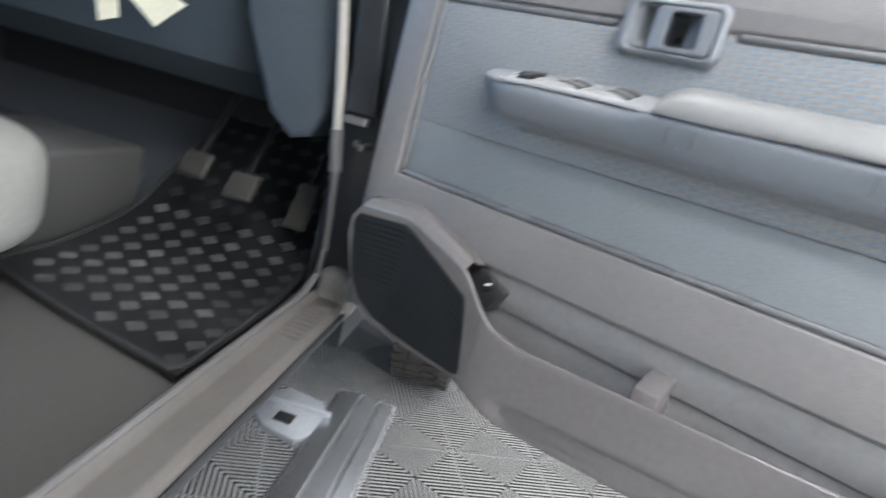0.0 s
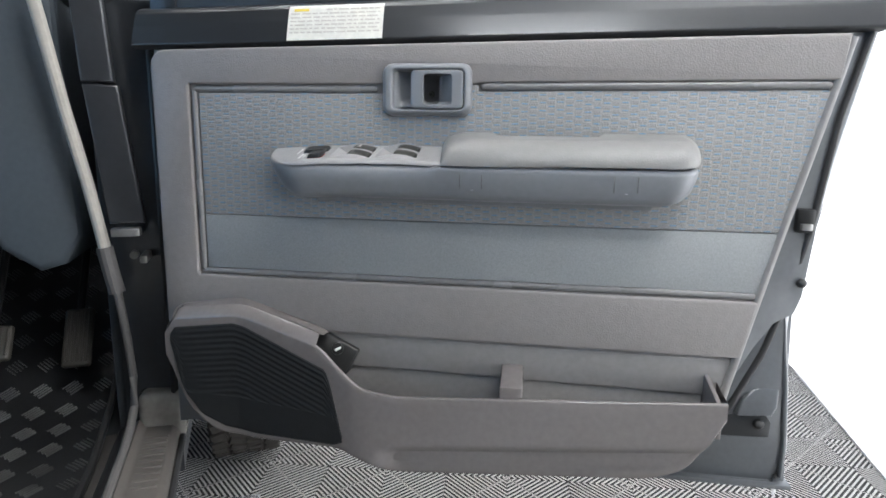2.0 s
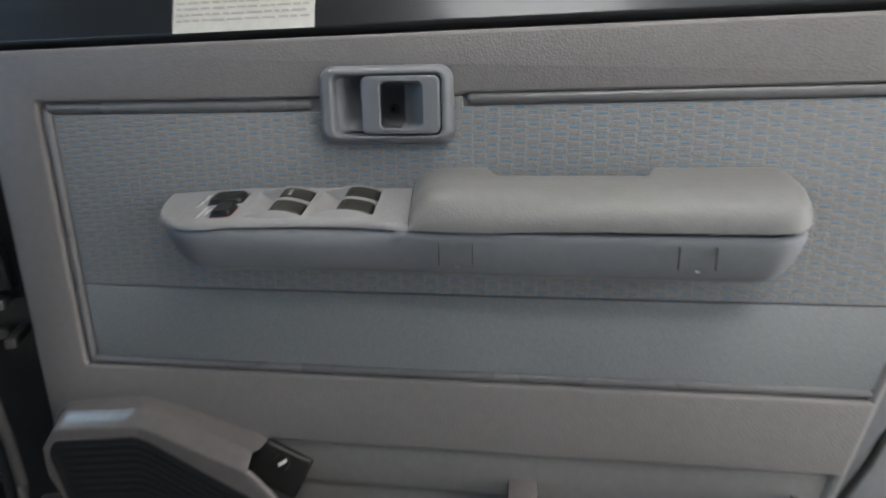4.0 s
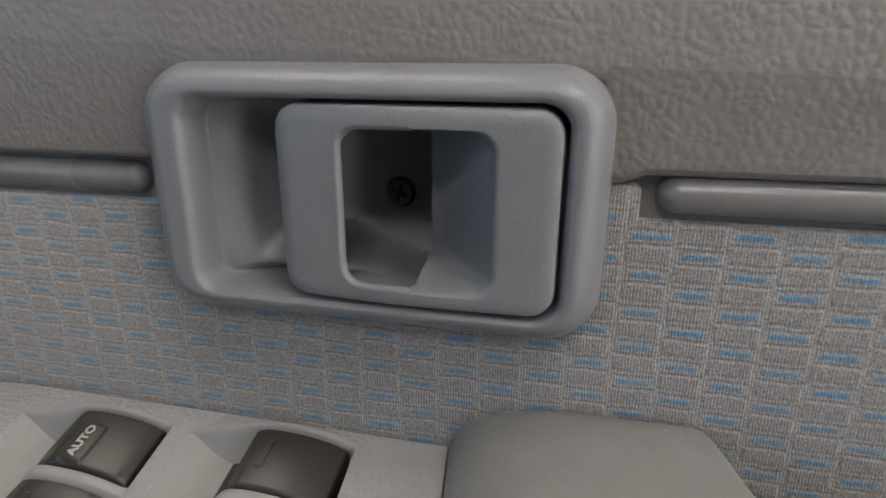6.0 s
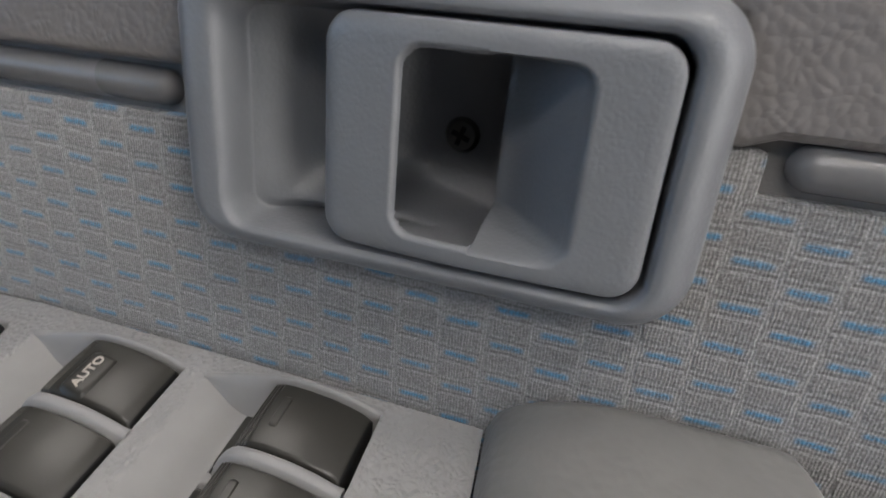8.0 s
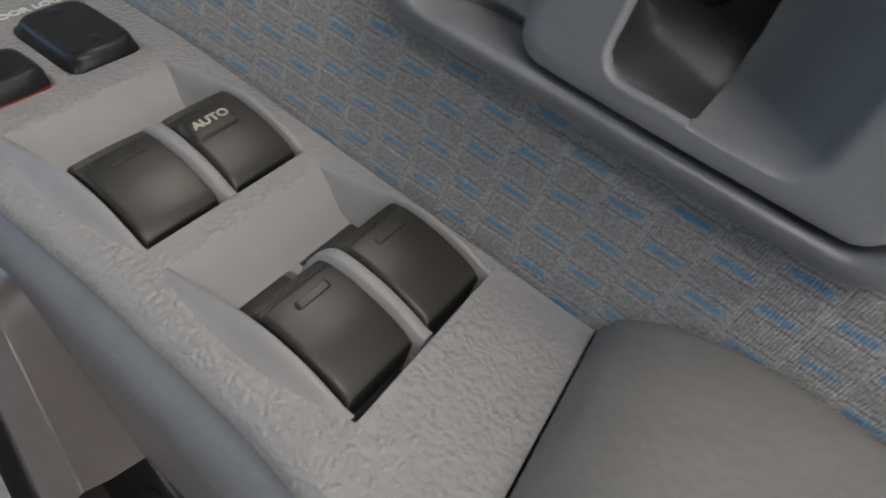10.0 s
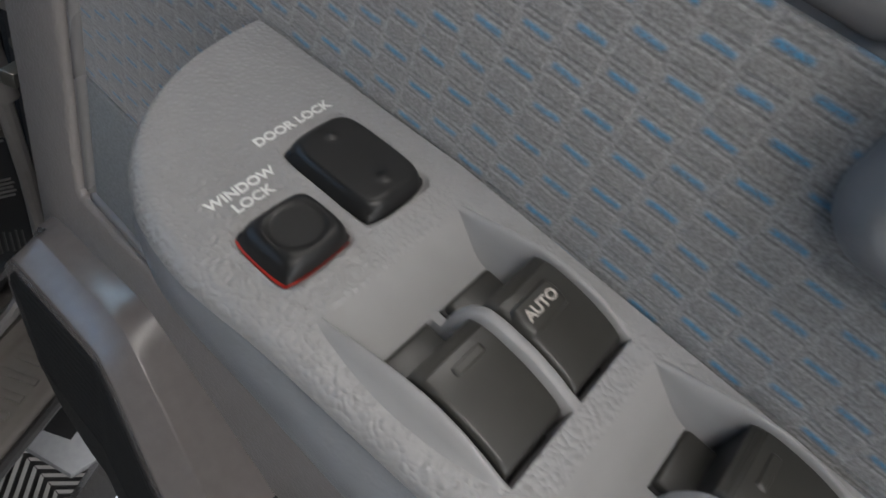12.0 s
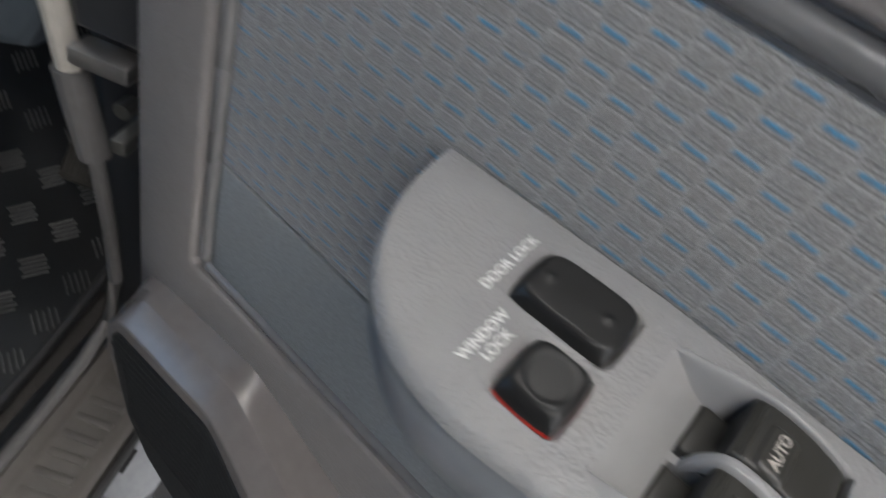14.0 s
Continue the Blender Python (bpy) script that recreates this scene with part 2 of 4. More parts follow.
M_TILE_BASE = material("shaded_tile_gap", (0.03, 0.03, 0.029), 0.8)
M_WALL = material("white_wall_paint", (0.42, 0.42, 0.42), 0.7, bump=0.15, bump_scale=80)
M_CEIL = material("ceiling_board", (0.7, 0.7, 0.7), 0.8)
M_PALE = material("pale_concrete", (0.8, 0.8, 0.8), 0.7, bump=0.1)
M_DAY = glowing("daylight_backdrop", (0.96, 0.98, 1.0), 2.6)
M_LED = glowing("led_panel", (1.0, 0.98, 0.95), 4.0)
M_LED_COOL = glowing("cool_reflection_panel", (0.5, 0.76, 1.0), 8.0)
M_SKY = glowing("blue_sky_glow", (0.42, 0.68, 1.0), 2.7)
M_CREAM = material("cream_paper_tag", (0.85, 0.80, 0.62), 0.6)

M_GLASS = bpy.data.materials.new("door_glass")
M_GLASS.use_nodes = True
_g = M_GLASS.node_tree.nodes["Principled BSDF"]
_g.inputs["Base Color"].default_value = (0.75, 0.82, 0.82, 1)
_g.inputs["Transmission Weight"].default_value = 1.0
_g.inputs["Roughness"].default_value = 0.02
_g.inputs["IOR"].default_value = 1.45


# ---- mesh helpers ----
def empty(name, m, label, category, kind=""):
    e = new(name)
    e.matrix_world = m
    e.empty_display_size = 0.1
    return tagged(e, label, category, "", kind)


def part(name, bm, mat, parent, label="", smooth=30, local=False):
    """Links a bmesh as one mesh object under parent; the mesh is in world coordinates unless local."""
    me = bpy.data.meshes.new(name)
    bm.normal_update()
    bm.to_mesh(me)
    bm.free()
    for mt in mat if isinstance(mat, (list, tuple)) else [mat]:
        me.materials.append(mt)
    if smooth:
        for p in me.polygons:
            p.use_smooth = True
        me.set_sharp_from_angle(angle=radians(smooth))
    ob = new(name, me)
    if parent:
        ob.parent = parent
        if not local:
            top = parent
            while top.parent:
                top = top.parent
            if parent is top:
                ob.matrix_parent_inverse = top.matrix_world.inverted()
            else:
                ob.matrix_parent_inverse = Matrix.Identity(4)
    if label:
        ob["label"] = label
    return ob


def sheet(fn, us, vs, flip=False):
    """A surface from fn(u, v) over the grid us x vs."""
    bm = bmesh.new()
    grid = [[bm.verts.new(fn(u, v)) for v in vs] for u in us]
    for i in range(len(us) - 1):
        for j in range(len(vs) - 1):
            q = (grid[i][j], grid[i + 1][j], grid[i + 1][j + 1], grid[i][j + 1])
            bm.faces.new(q[::-1] if flip else q)
    return bm


def box(bm, x0, x1, y0, y1, z0, z1, bevel=0.0, seg=2, m=None):
    vs = [bm.verts.new((x, y, z)) for x in (x0, x1) for y in (y0, y1) for z in (z0, z1)]
    fs = [bm.faces.new([vs[i] for i in q]) for q in ((0, 1, 3, 2), (4, 6, 7, 5), (0, 4, 5, 1), (2, 3, 7, 6), (0, 2, 6, 4), (1, 5, 7, 3))]
    if m is not None:
        bmesh.ops.transform(bm, matrix=m, verts=vs)
    if bevel:
        es = list({e for f in fs for e in f.edges})
        bmesh.ops.bevel(bm, geom=es, offset=bevel, segments=seg, profile=0.5, affect="EDGES")
    return bm


def prism(pts, a0, a1, axis="y", bevel=0.0, seg=2):
    """A polygon in the plane across axis, extruded from a0 to a1 along it."""
    bm = bmesh.new()

    def at(p, a):
        return {"y": (p[0], a, p[1]), "z": (p[0], p[1], a), "x": (a, p[0], p[1])}[axis]

    lo = [bm.verts.new(at(p, a0)) for p in pts]
    hi = [bm.verts.new(at(p, a1)) for p in pts]
    f0 = bm.faces.new(lo)
    f1 = bm.faces.new(hi[::-1])
    n = len(pts)
    for i in range(n):
        bm.faces.new((lo[i], hi[i], hi[(i + 1) % n], lo[(i + 1) % n]))
    bmesh.ops.recalc_face_normals(bm, faces=bm.faces[:])
    if bevel:
        es = [e for e in bm.edges if len({v.index for v in e.verts}) and (all(v in lo for v in e.verts) or all(v in hi for v in e.verts))]
        bmesh.ops.bevel(bm, geom=es, offset=bevel, segments=seg, profile=0.5, affect="EDGES", clamp_overlap=True)
    return bm


def tube(pts, r, sides=12, taper=None):
    """A round bar along the points, with closed ends."""
    bm = bmesh.new()
    rings = []
    for i, p in enumerate(pts):
        p = Vector(p)
        d = (Vector(pts[min(i + 1, len(pts) - 1)]) - Vector(pts[max(i - 1, 0)])).normalized()
        side = d.cross(Vector((0.31, 0.17, 0.93))).normalized()
        up = side.cross(d)
        rad = r if taper is None else taper[i]
        rings.append([bm.verts.new(p + rad * (math.cos(a) * side + math.sin(a) * up)) for a in (2 * math.pi * k / sides for k in range(sides))])
    for a, c in zip(rings, rings[1:]):
        for k in range(sides):
            bm.faces.new((a[k], a[(k + 1) % sides], c[(k + 1) % sides], c[k]))
    bm.faces.new(rings[0][::-1])
    bm.faces.new(rings[-1])
    bmesh.ops.recalc_face_normals(bm, faces=bm.faces[:])
    return bm


def sdbox(x, y, cx, cy, hx, hy, r):
    """Signed distance to a rounded rectangle, negative inside."""
    qx, qy = abs(x - cx) - hx + r, abs(y - cy) - hy + r
    return math.hypot(max(qx, 0), max(qy, 0)) + min(max(qx, qy), 0) - r


def ease(a, b, x):
    t = min(1, max(0, (x - a) / (b - a)))
    return t * t * (3 - 2 * t)


def round_in(u):
    u = min(1, max(0, u))
    return math.sqrt(1 - (1 - u) ** 2)


def lerp_list(pts, x):
    """Piecewise linear curve through sorted points."""
    if x <= pts[0][0]:
        return pts[0][1]
    for (x0, y0), (x1, y1) in zip(pts, pts[1:]):
        if x <= x1:
            return y0 + (y1 - y0) * (x - x0) / (x1 - x0)
    return pts[-1][1]


def smooth_list(pts, x, w):
    """The same curve, averaged over a window of 2 w."""
    return sum(lerp_list(pts, x + w * k / 4) for k in range(-4, 5)) / 9


def span(a, b, n):
    return [a + (b - a) * i / n for i in range(n + 1)]


def words(name, text, size, m, mat, parent):
    """Raised lettering in the built-in font, as a mesh."""
    cu = bpy.data.curves.new(name, "FONT")
    cu.offset = size * 0.026
    cu.body, cu.size, cu.extrude, cu.align_x, cu.align_y = text, size, 0.00012, "CENTER", "CENTER"
    tmp = new(name, cu)
    me = bpy.data.meshes.new_from_object(tmp.evaluated_get(bpy.context.evaluated_depsgraph_get()))
    bpy.data.objects.remove(tmp)
    bpy.data.curves.remove(cu)
    me.transform(m)
    me.materials.clear()
    me.materials.append(mat)
    ob = new(name, me)
    ob.parent = parent
    return ob


# ==== the open door ====
door = empty("car_door", pose(0, 0, 0), "open grey-trimmed driver's door of a dark off-road car", "car door")

RIGHT = [(0.78, 0.4135), (0.848, 0.428), (0.987, 0.458), (1.065, 0.475), (1.229, 0.512), (1.29, 0.525)]


def right_x(z):
    return lerp_list(RIGHT, z)


def arc(cx, cz, r, a0, a1, n=6):
    return [(cx + r * math.cos(radians(a)), cz + r * math.sin(radians(a))) for a in span(a0, a1, n)]


# grey vinyl surround, in the shape of a C round the cloth
TOPZ, G_T, G_B, G_L = 1.286, 1.2365, 0.9765, -0.2895
BX0, BX1, BZ0, BZ1 = -0.0207, 0.0936, 1.1972, 1.2616
NX0, NX1, NZ0, NZ1 = BX0 + 0.005, BX1 - 0.005, BZ0 + 0.005, BZ1 - 0.005


def rise(x):
    """The window line climbs towards the rear."""
    return 0.0129 * x - 0.0007


vin = arc(-0.343 + 0.022, TOPZ + rise(-0.32) - 0.022, 0.022, 180, 90)
vin += [(right_x(TOPZ) - 0.004, TOPZ + rise(0.52)), (right_x(1.2405), 1.2405), (0.101, 1.2378), (0.0955, 1.2357), (NX1, 1.2352), (NX1, NZ1), (NX0, NZ1), (NX0, G_T), (G_L + 0.002, G_T), (G_L, G_T - 0.003), (G_L, G_B + 0.003), (G_L + 0.002, G_B)]
vin += [(right_x(G_B), G_B), (right_x(0.9015), 0.9015), (-0.343, 0.9015)]
part("vinyl_trim", prism(vin, -0.003, 0.02, "y", 0.004, 3), M_VINYL, door, "grained warm grey vinyl door trim")
low = [(-0.343, 0.8985), (right_x(0.8985), 0.8985), (right_x(0.847), 0.847), (-0.10, 0.853), (-0.343, 0.853)]
part("lower_trim", prism(low, 0.003, 0.02, "y", 0.003, 3), M_VINYL_PLAIN, door, "smooth grey lower door trim")
bk1 = [(-0.335, 0.862), (-0.335, 1.28), (NX0, 1.28), (NX0, NZ0), (NX1, NZ0), (NX1, 1.28), (right_x(1.28) - 0.01, 1.28), (right_x(0.862) - 0.01, 0.862)]
part("trim_backing", prism(bk1, 0.0035, 0.018, "y"), M_VINYL_PLAIN, door)
# cloth: dashed upper field and plain lower field with a seam between
CL, CT, CB, SEAM = -0.2765, 1.2245, 0.9865, 1.062
cl1 = [(CL, CT), (NX0, CT), (NX0, NZ0), (NX1, NZ0), (NX1, CT + 0.0028), (right_x(CT + 0.0052) - 0.001, CT + 0.0052), (right_x(SEAM) - 0.001, SEAM + 0.0008), (CL, SEAM + 0.0008)]
cl2 = [(CL, SEAM - 0.0008), (right_x(SEAM) - 0.001, SEAM - 0.0008), (right_x(CB) - 0.001, CB), (CL, CB)]
part("cloth_insert", prism(cl1, 0.0005, 0.02, "y", 0.0015, 2), M_FABRIC, door, "grey cloth with woven blue dashes")
part("lower_cloth", prism(cl2, 0.0005, 0.02, "y", 0.0015, 2), M_CLOTH_PLAIN, door, "plain blue-grey cloth")


def bead(a, b, r=0.0046):
    """A round bar with domed ends."""
    a, b = Vector(a), Vector(b)
    d = (b - a).normalized()
    cap = [(r * (1 - math.cos(t)), max(0.02, math.sin(t)) * r) for t in span(0, math.pi / 2, 6)]
    pts = [a + d * q for q, _ in cap] + [b - d * q for q, _ in cap[::-1]]
    return tube(pts, r, 16, [w for _, w in cap] + [w for _, w in cap[::-1]])


BZ_T, BZ_B = 1.2305, 0.9815
part("trim_bead", bead((-0.283, 0.0035, BZ_T), (-0.0285, 0.0035, BZ_T)), M_BEAD, door, "rounded grey plastic bead")
part("trim_bead", bead((0.1036, 0.0025, BZ_T + 0.0030), (0.507, 0.0025, BZ_T + 0.0053)), M_BEAD, door, "rounded grey plastic bead")
part("trim_bead", bead((-0.283, 0.0035, BZ_T), (-0.283, 0.0035, BZ_B)), M_BEAD, door, "rounded grey plastic bead")
part("trim_bead", bead((-0.283, 0.0035, BZ_B), (0.452, 0.0035, BZ_B + 0.001)), M_BEAD, door, "rounded grey plastic bead")
fill = bmesh.new()
box(fill, 0.086, 0.1003, 0.0001, 0.016, 1.2236, 1.2356, 0.0015, 2)
part("cloth_tongue", fill, M_FABRIC, door)

part("trim_edge", tube([(right_x(z) - 0.0022, 0.0030, z) for z in span(0.792, 1.288, 12)], 0.0052, 12), M_VINYL_PLAIN, door, "rounded grey edge of the trim board")

# ---- inner handle ----
bcx, bcz, bhx, bhz = (BX0 + BX1) / 2, (BZ0 + BZ1) / 2, (BX1 - BX0) / 2, (BZ1 - BZ0) / 2


def fine(a, b, n, marks, w=0.0045, k=14):
    """Even steps with closer ones round some marks."""
    vals = set(span(a, b, n))
    for mk_ in marks:
        vals |= {v for v in span(mk_ - w, mk_ + w, k * 2) if a < v < b}
    return sorted(vals)


IX0, IX1, IZ0, IZ1 = -0.0076, 0.0840, 1.2044, 1.2536
LX0, LX1, LZ0, LZ1 = 0.0161, 0.0834, 1.2053, 1.2530


def bezel_y(x, z):
    o = sdbox(x, z, bcx, bcz, bhx, bhz, 0.0135)
    i = sdbox(x, z, (IX0 + IX1) / 2, (IZ0 + IZ1) / 2, (IX1 - IX0) / 2, (IZ1 - IZ0) / 2, 0.0062)
    roll = 0.0125 * round_in(-o / 0.0075) - 0.0010 * (1 - round_in(i / 0.0030)) if o < 0 else 0.0
    y = 0.001 - roll
    if i < 0.0012:
        y += 0.0005 * ease(0.0012, 0.0, i)
    if i < 0:
        shut = max(ease(LX1 - 0.004, LX1 - 0.002, x), ease(LZ1 - 0.004, LZ1 - 0.002, z) * ease(LX0 + 0.004, LX0 + 0.009, x), ease(LZ0 + 0.0014, LZ0 + 0.0006, z) * ease(0.052, 0.058, x))
        y += ease(0.0, -0.0005, i) * 0.0090 * shut
        y += (1 - shut) * ease(0.0, -0.0019, i) * 0.0165 * (0.42 + 0.58 * ease(-0.002, 0.018, x - IX0)) + (1 - shut) * 0.004 * ease(0.0, 0.022, x - IX0) * ease(0.0, 0.014, z - IZ0) * ease(0.0, 0.010, IZ1 - z)
        # sloping ledge along the foot of the bin
        y -= 0.008 * ease(BZ0 + 0.024, BZ0 + 0.006, z) * ease(BX0 + 0.012, BX0 + 0.036, x) * ease(-0.001, -0.005, i) * ease(LX0 + 0.016, LX0 + 0.010, x)
        # behind the lever the bin goes deeper, over a floor that climbs towards the hinge
        floor_z = IZ0 + 0.0046 + 0.0042 * ease(0.052, 0.028, x)
        y += 0.0125 * ease(LX0 - 0.008, LX0 + 0.012, x) * ease(LX1 - 0.006, LX1 - 0.018, x) * ease(floor_z - 0.0062, floor_z, z) * ease(IZ1 - 0.0005, IZ1 - 0.004, z)
    return y


handle = part("inner_handle", sheet(lambda u, v: (u, bezel_y(u, v), v), fine(BX0, BX1, 90, (BX0 + 0.004, IX0, IX1, BX1 - 0.004)), fine(BZ0, BZ1, 60, (BZ0 + 0.004, IZ0, IZ1, BZ1 - 0.004))), M_PLASTIC, door, "blue-grey moulded plastic handle surround", 60)
lcx, lcz, lhx, lhz = (LX0 + LX1) / 2, (LZ0 + LZ1) / 2, (LX1 - LX0) / 2, (LZ1 - LZ0) / 2
HX0, HX1, HZ0, HZ1 = 0.0332, 0.0685, 1.2108, 1.2473


def lever_y(x, z):
    o = sdbox(x, z, lcx, lcz, lhx, lhz, 0.0066)
    y = 0.014 - 0.0246 * round_in(-o / 0.0008) - 0.0020 * round_in(-o / 0.0045)
    y += 0.0025 * ((x - lcx) / lhx) ** 2 * (1 if x < lcx else 0.4)
    i = sdbox(x, z, (HX0 + HX1) / 2, (HZ0 + HZ1) / 2, (HX1 - HX0) / 2, (HZ1 - HZ0) / 2, 0.0045)
    if i < 0.0030 and (x < 0.0500 or i < 0.0014):
        # crisp on the hinge side, head and foot; the other side is a soft scoop
        t = ease(0.0014, -0.0016, i) if z < 1.23 else ease(0.0006, -0.0008, i)
        scoop = ease(0.0500, HX1 + 0.004, x)
        depth = 0.0295 if x < 0.0498 else 0.0200 * (1 - scoop)
        # the foot of the scoop rises towards the front
        depth *= 1 - (0.82 - 0.37 * ease(0.044, 0.056, x)) * ease(HZ0 + 0.0045, HZ0 + 0.0005, z)
        if x < 0.0500:
            # thin bars round the opening, rounded over towards it
            y += 0.0026 * (1 - round_in((i + 0.0002) / 0.0014))
        else:
            y += t * depth
    return y


lever_bm = sheet(lambda u, v: (u, lever_y(u, v), v), fine(LX0, LX1, 90, (LX0 + 0.002, HX0, 0.0500, LX1 - 0.002), 0.003), fine(LZ0, LZ1, 80, (LZ0 + 0.002, HZ0, HZ1, LZ1 - 0.002), 0.003))
# the finger opening goes through into the hollow behind the lever
gone = []
for f in lever_bm.faces:
    c = f.calc_center_median()
    if c.x < 0.0502 and sdbox(c.x, c.z, (HX0 + HX1) / 2, (HZ0 + HZ1) / 2, (HX1 - HX0) / 2, (HZ1 - HZ0) / 2, 0.0045) < -0.0001:
        gone.append(f)
bmesh.ops.delete(lever_bm, geom=gone, context="FACES")
lever = part("lever", lever_bm, M_PLASTIC, handle, "pull lever with a square finger opening", 60)
SX, SZ = 0.0372, 1.2256
SY = bezel_y(SX, SZ)
sc = bmesh.new()
bmesh.ops.create_cone(sc, cap_ends=True, segments=24, radius1=0.0046, radius2=0.0036, depth=0.002)
bmesh.ops.rotate(sc, verts=sc.verts[:], matrix=Matrix.Rotation(radians(90), 3, "X"))
bmesh.ops.translate(sc, verts=sc.verts[:], vec=(SX, SY - 0.0008, SZ))
screw = part("screw", sc, M_SCREW, handle, "dark cross-head screw")
cr = bmesh.new()
for ang in (20, 110):
    box(cr, -0.0024, 0.0024, -0.0003, 0.0003, -0.0006, 0.0006, 0, m=pose(SX, SY - 0.0018, SZ) @ Matrix.Rotation(radians(ang), 4, "Y"))
part("screw_slot", cr, M_DARK, handle, "cross recess of the screw")
# ---- armrest ----
PITCH = 0.29
ARM_TIP = -0.1662


def panel_z(x, y):
    return 1.1585 + (y + 0.003) * PITCH - 0.07 * max(0, -0.085 - x)


def arm_front(x):
    """Front edge of the armrest, seen from above."""
    if x < -0.10:
        return -0.0685 * max(0, 1 - ((-0.10 - x) / (-0.10 - ARM_TIP)) ** 2.4) ** (1 / 2.4)
    if x > 0.318:
        return -0.072 * max(0, 1 - ((x - 0.318) / 0.044) ** 3.2) ** (1 / 3.2)
    return -0.0685 - 0.0035 * ease(0.03, 0.12, x)


def panel_front(x):
    if x < -0.10:
        return arm_front(x) * 0.965
    return smooth_list([(-0.10, -0.0661), (-0.08, -0.0640), (-0.03, -0.0610), (0.02, -0.0606), (0.045, -0.0640), (0.07, -0.0690)], x, 0.008)


def arm_xs(x0, x1, n, tip=0, end=0):
    xs = []
    if tip:
        xs += [x0 + (-0.10 - x0) * (1 - math.cos(math.pi / 2 * k / tip)) for k in range(tip)]
        x0 = -0.10
    stop = 0.318 if end else x1
    xs += span(x0, stop, n)
    if end:
        xs += [0.318 + (x1 - 0.318) * math.sin(math.pi / 2 * k / end) for k in range(1, end + 1)]
    return xs


# each well: its left end, and the shift of its switches towards the cloth
WELLS = ((-0.0768, 0.0), (-0.0198, 0.0028))
WELL_LONG, SKEW = 0.0497, 0.0026
ARCH = [(0.0, 0.0), (0.15, 0.0016), (0.30, 0.0032), (0.45, 0.0043), (0.58, 0.0046), (0.75, 0.0036), (0.90, 0.0017), (1.0, -0.0003)]
BACK_SWITCH, FRONT_SWITCH = (-0.0268, -0.0088), (-0.0493, -0.0312)


def arch(s):
    """Height of the ribs and rockers over the flat of the panel, along the well."""
    return smooth_list(ARCH, s, 0.05)


def skewed(wx, x, y):
    """The switches run a little askew to the panel."""
    return y - SKEW * (1 - (x - wx) / WELL_LONG)


def well_back(wx, dy, x):
    """Inner edge of the back rim."""
    s = (x - wx) / WELL_LONG
    return skewed(wx, x, BACK_SWITCH[1] + dy) + 0.0010 - 0.0012 * (1 - s) ** 3


def well_front(wx, dy, x):
    return skewed(wx, x, FRONT_SWITCH[0] + dy) - 0.0009


def well_floor(d):
    """Depth of the ramp at d from the left end of the well."""
    return 0.0070 * smooth_list([(-0.001, 0.0), (0.0, 0.0), (0.0030, 0.30), (0.0138, 1.0), (0.06, 1.0)], d, 0.0009)


def joint_x(y):
    return 0.0565 - y * 0.11


def panel_h(x, y):
    """Depth of the moulded wells below the flat of the switch panel."""
    h = 0.0
    for wx, dy in WELLS:
        d = x - wx
        if -0.003 < d < WELL_LONG + 0.001:
            inside = min(well_back(wx, dy, x) + 0.0007 - y, y - well_front(wx, dy, x) + 0.0007)
            drop = well_floor(d)
            for ya, yb in (BACK_SWITCH, FRONT_SWITCH):
                ya, yb = skewed(wx, x, ya + dy), skewed(wx, x, yb + dy)
                hole = max(ya - 0.0006 - y, y - yb - 0.0006, wx + 0.0150 - x)
                drop += 0.005 * ease(0.0004, -0.0004, hole)
            h = max(h, drop * ease(-0.0004, 0.0004, inside) * ease(WELL_LONG + 0.0006, WELL_LONG + 0.0002, d))
    for cx, cy, hx, hy in ((-0.1031, -0.0206, 0.0167, 0.0101), (-0.0958, -0.0447, 0.0097, 0.0097)):
        s = sdbox(x, y, cx, cy, hx, hy, 0.003)
        h = max(h, 0.002 * ease(0.0006, -0.0006, s))
    return h


def panel_at(u, v):
    """u along x, v from 0 at the back to 1 at the front."""
    yf = panel_front(u)
    y = -0.001 + (yf + 0.001) * v
    edge = (y - yf)
    z = panel_z(u, y) - panel_h(u, y) - 0.0042 * (1 - round_in(edge / 0.0042))
    x = u if u < 0.02 else 0.02 + (u - 0.02) * (joint_x(y) - 0.02) / (0.0565 - 0.02)
    return (x, y, z)


arm_bm = bmesh.new()
RINGS = [(0.0045, 0.0035), (0.0025, 0.0050), (0.0014, 0.0075), (0.0014, 0.011), (0.004, 0.020), (0.0075, 0.029), (0.0115, 0.036), (0.0165, 0.041), (0.024, 0.0445), (0.042, 0.0470), (0.058, 0.0475), (0.060, 0.0490), (0.061, 0.0525), (0.064, 0.0540), (0.075, 0.0545)]
xs = arm_xs(ARM_TIP, 0.362, 80, 22, 18)
grid = []
for x in xs:
    yf = arm_front(x)
    colv = []
    for inset, drop in RINGS:
        tipk = ease(-0.10, ARM_TIP, x) * inset * 0.8 - ease(0.31, 0.362, x) * inset * 0.7
        back = panel_front(x) - yf if x < 0.056 else 0.0
        y = min(0.002, yf + inset + max(0, back) * ease(0.016, 0.004, drop))
        zt = panel_z(max(x, -0.12), max(yf, -0.0685)) if x < 0.06 else panel_z(0, -0.0685) + 0.002 * ease(0.06, 0.2, x)
        zt = min(zt, 1.1400 + (yf + 0.0685) * 0.25)
        colv.append(arm_bm.verts.new((x + tipk, y, zt + 0.001 - drop)))
    grid.append(colv)
for i in range(len(xs) - 1):
    for j in range(len(RINGS) - 1):
        arm_bm.faces.new((grid[i][j], grid[i][j + 1], grid[i + 1][j + 1], grid[i + 1][j]))
bmesh.ops.recalc_face_normals(arm_bm, faces=arm_bm.faces[:])
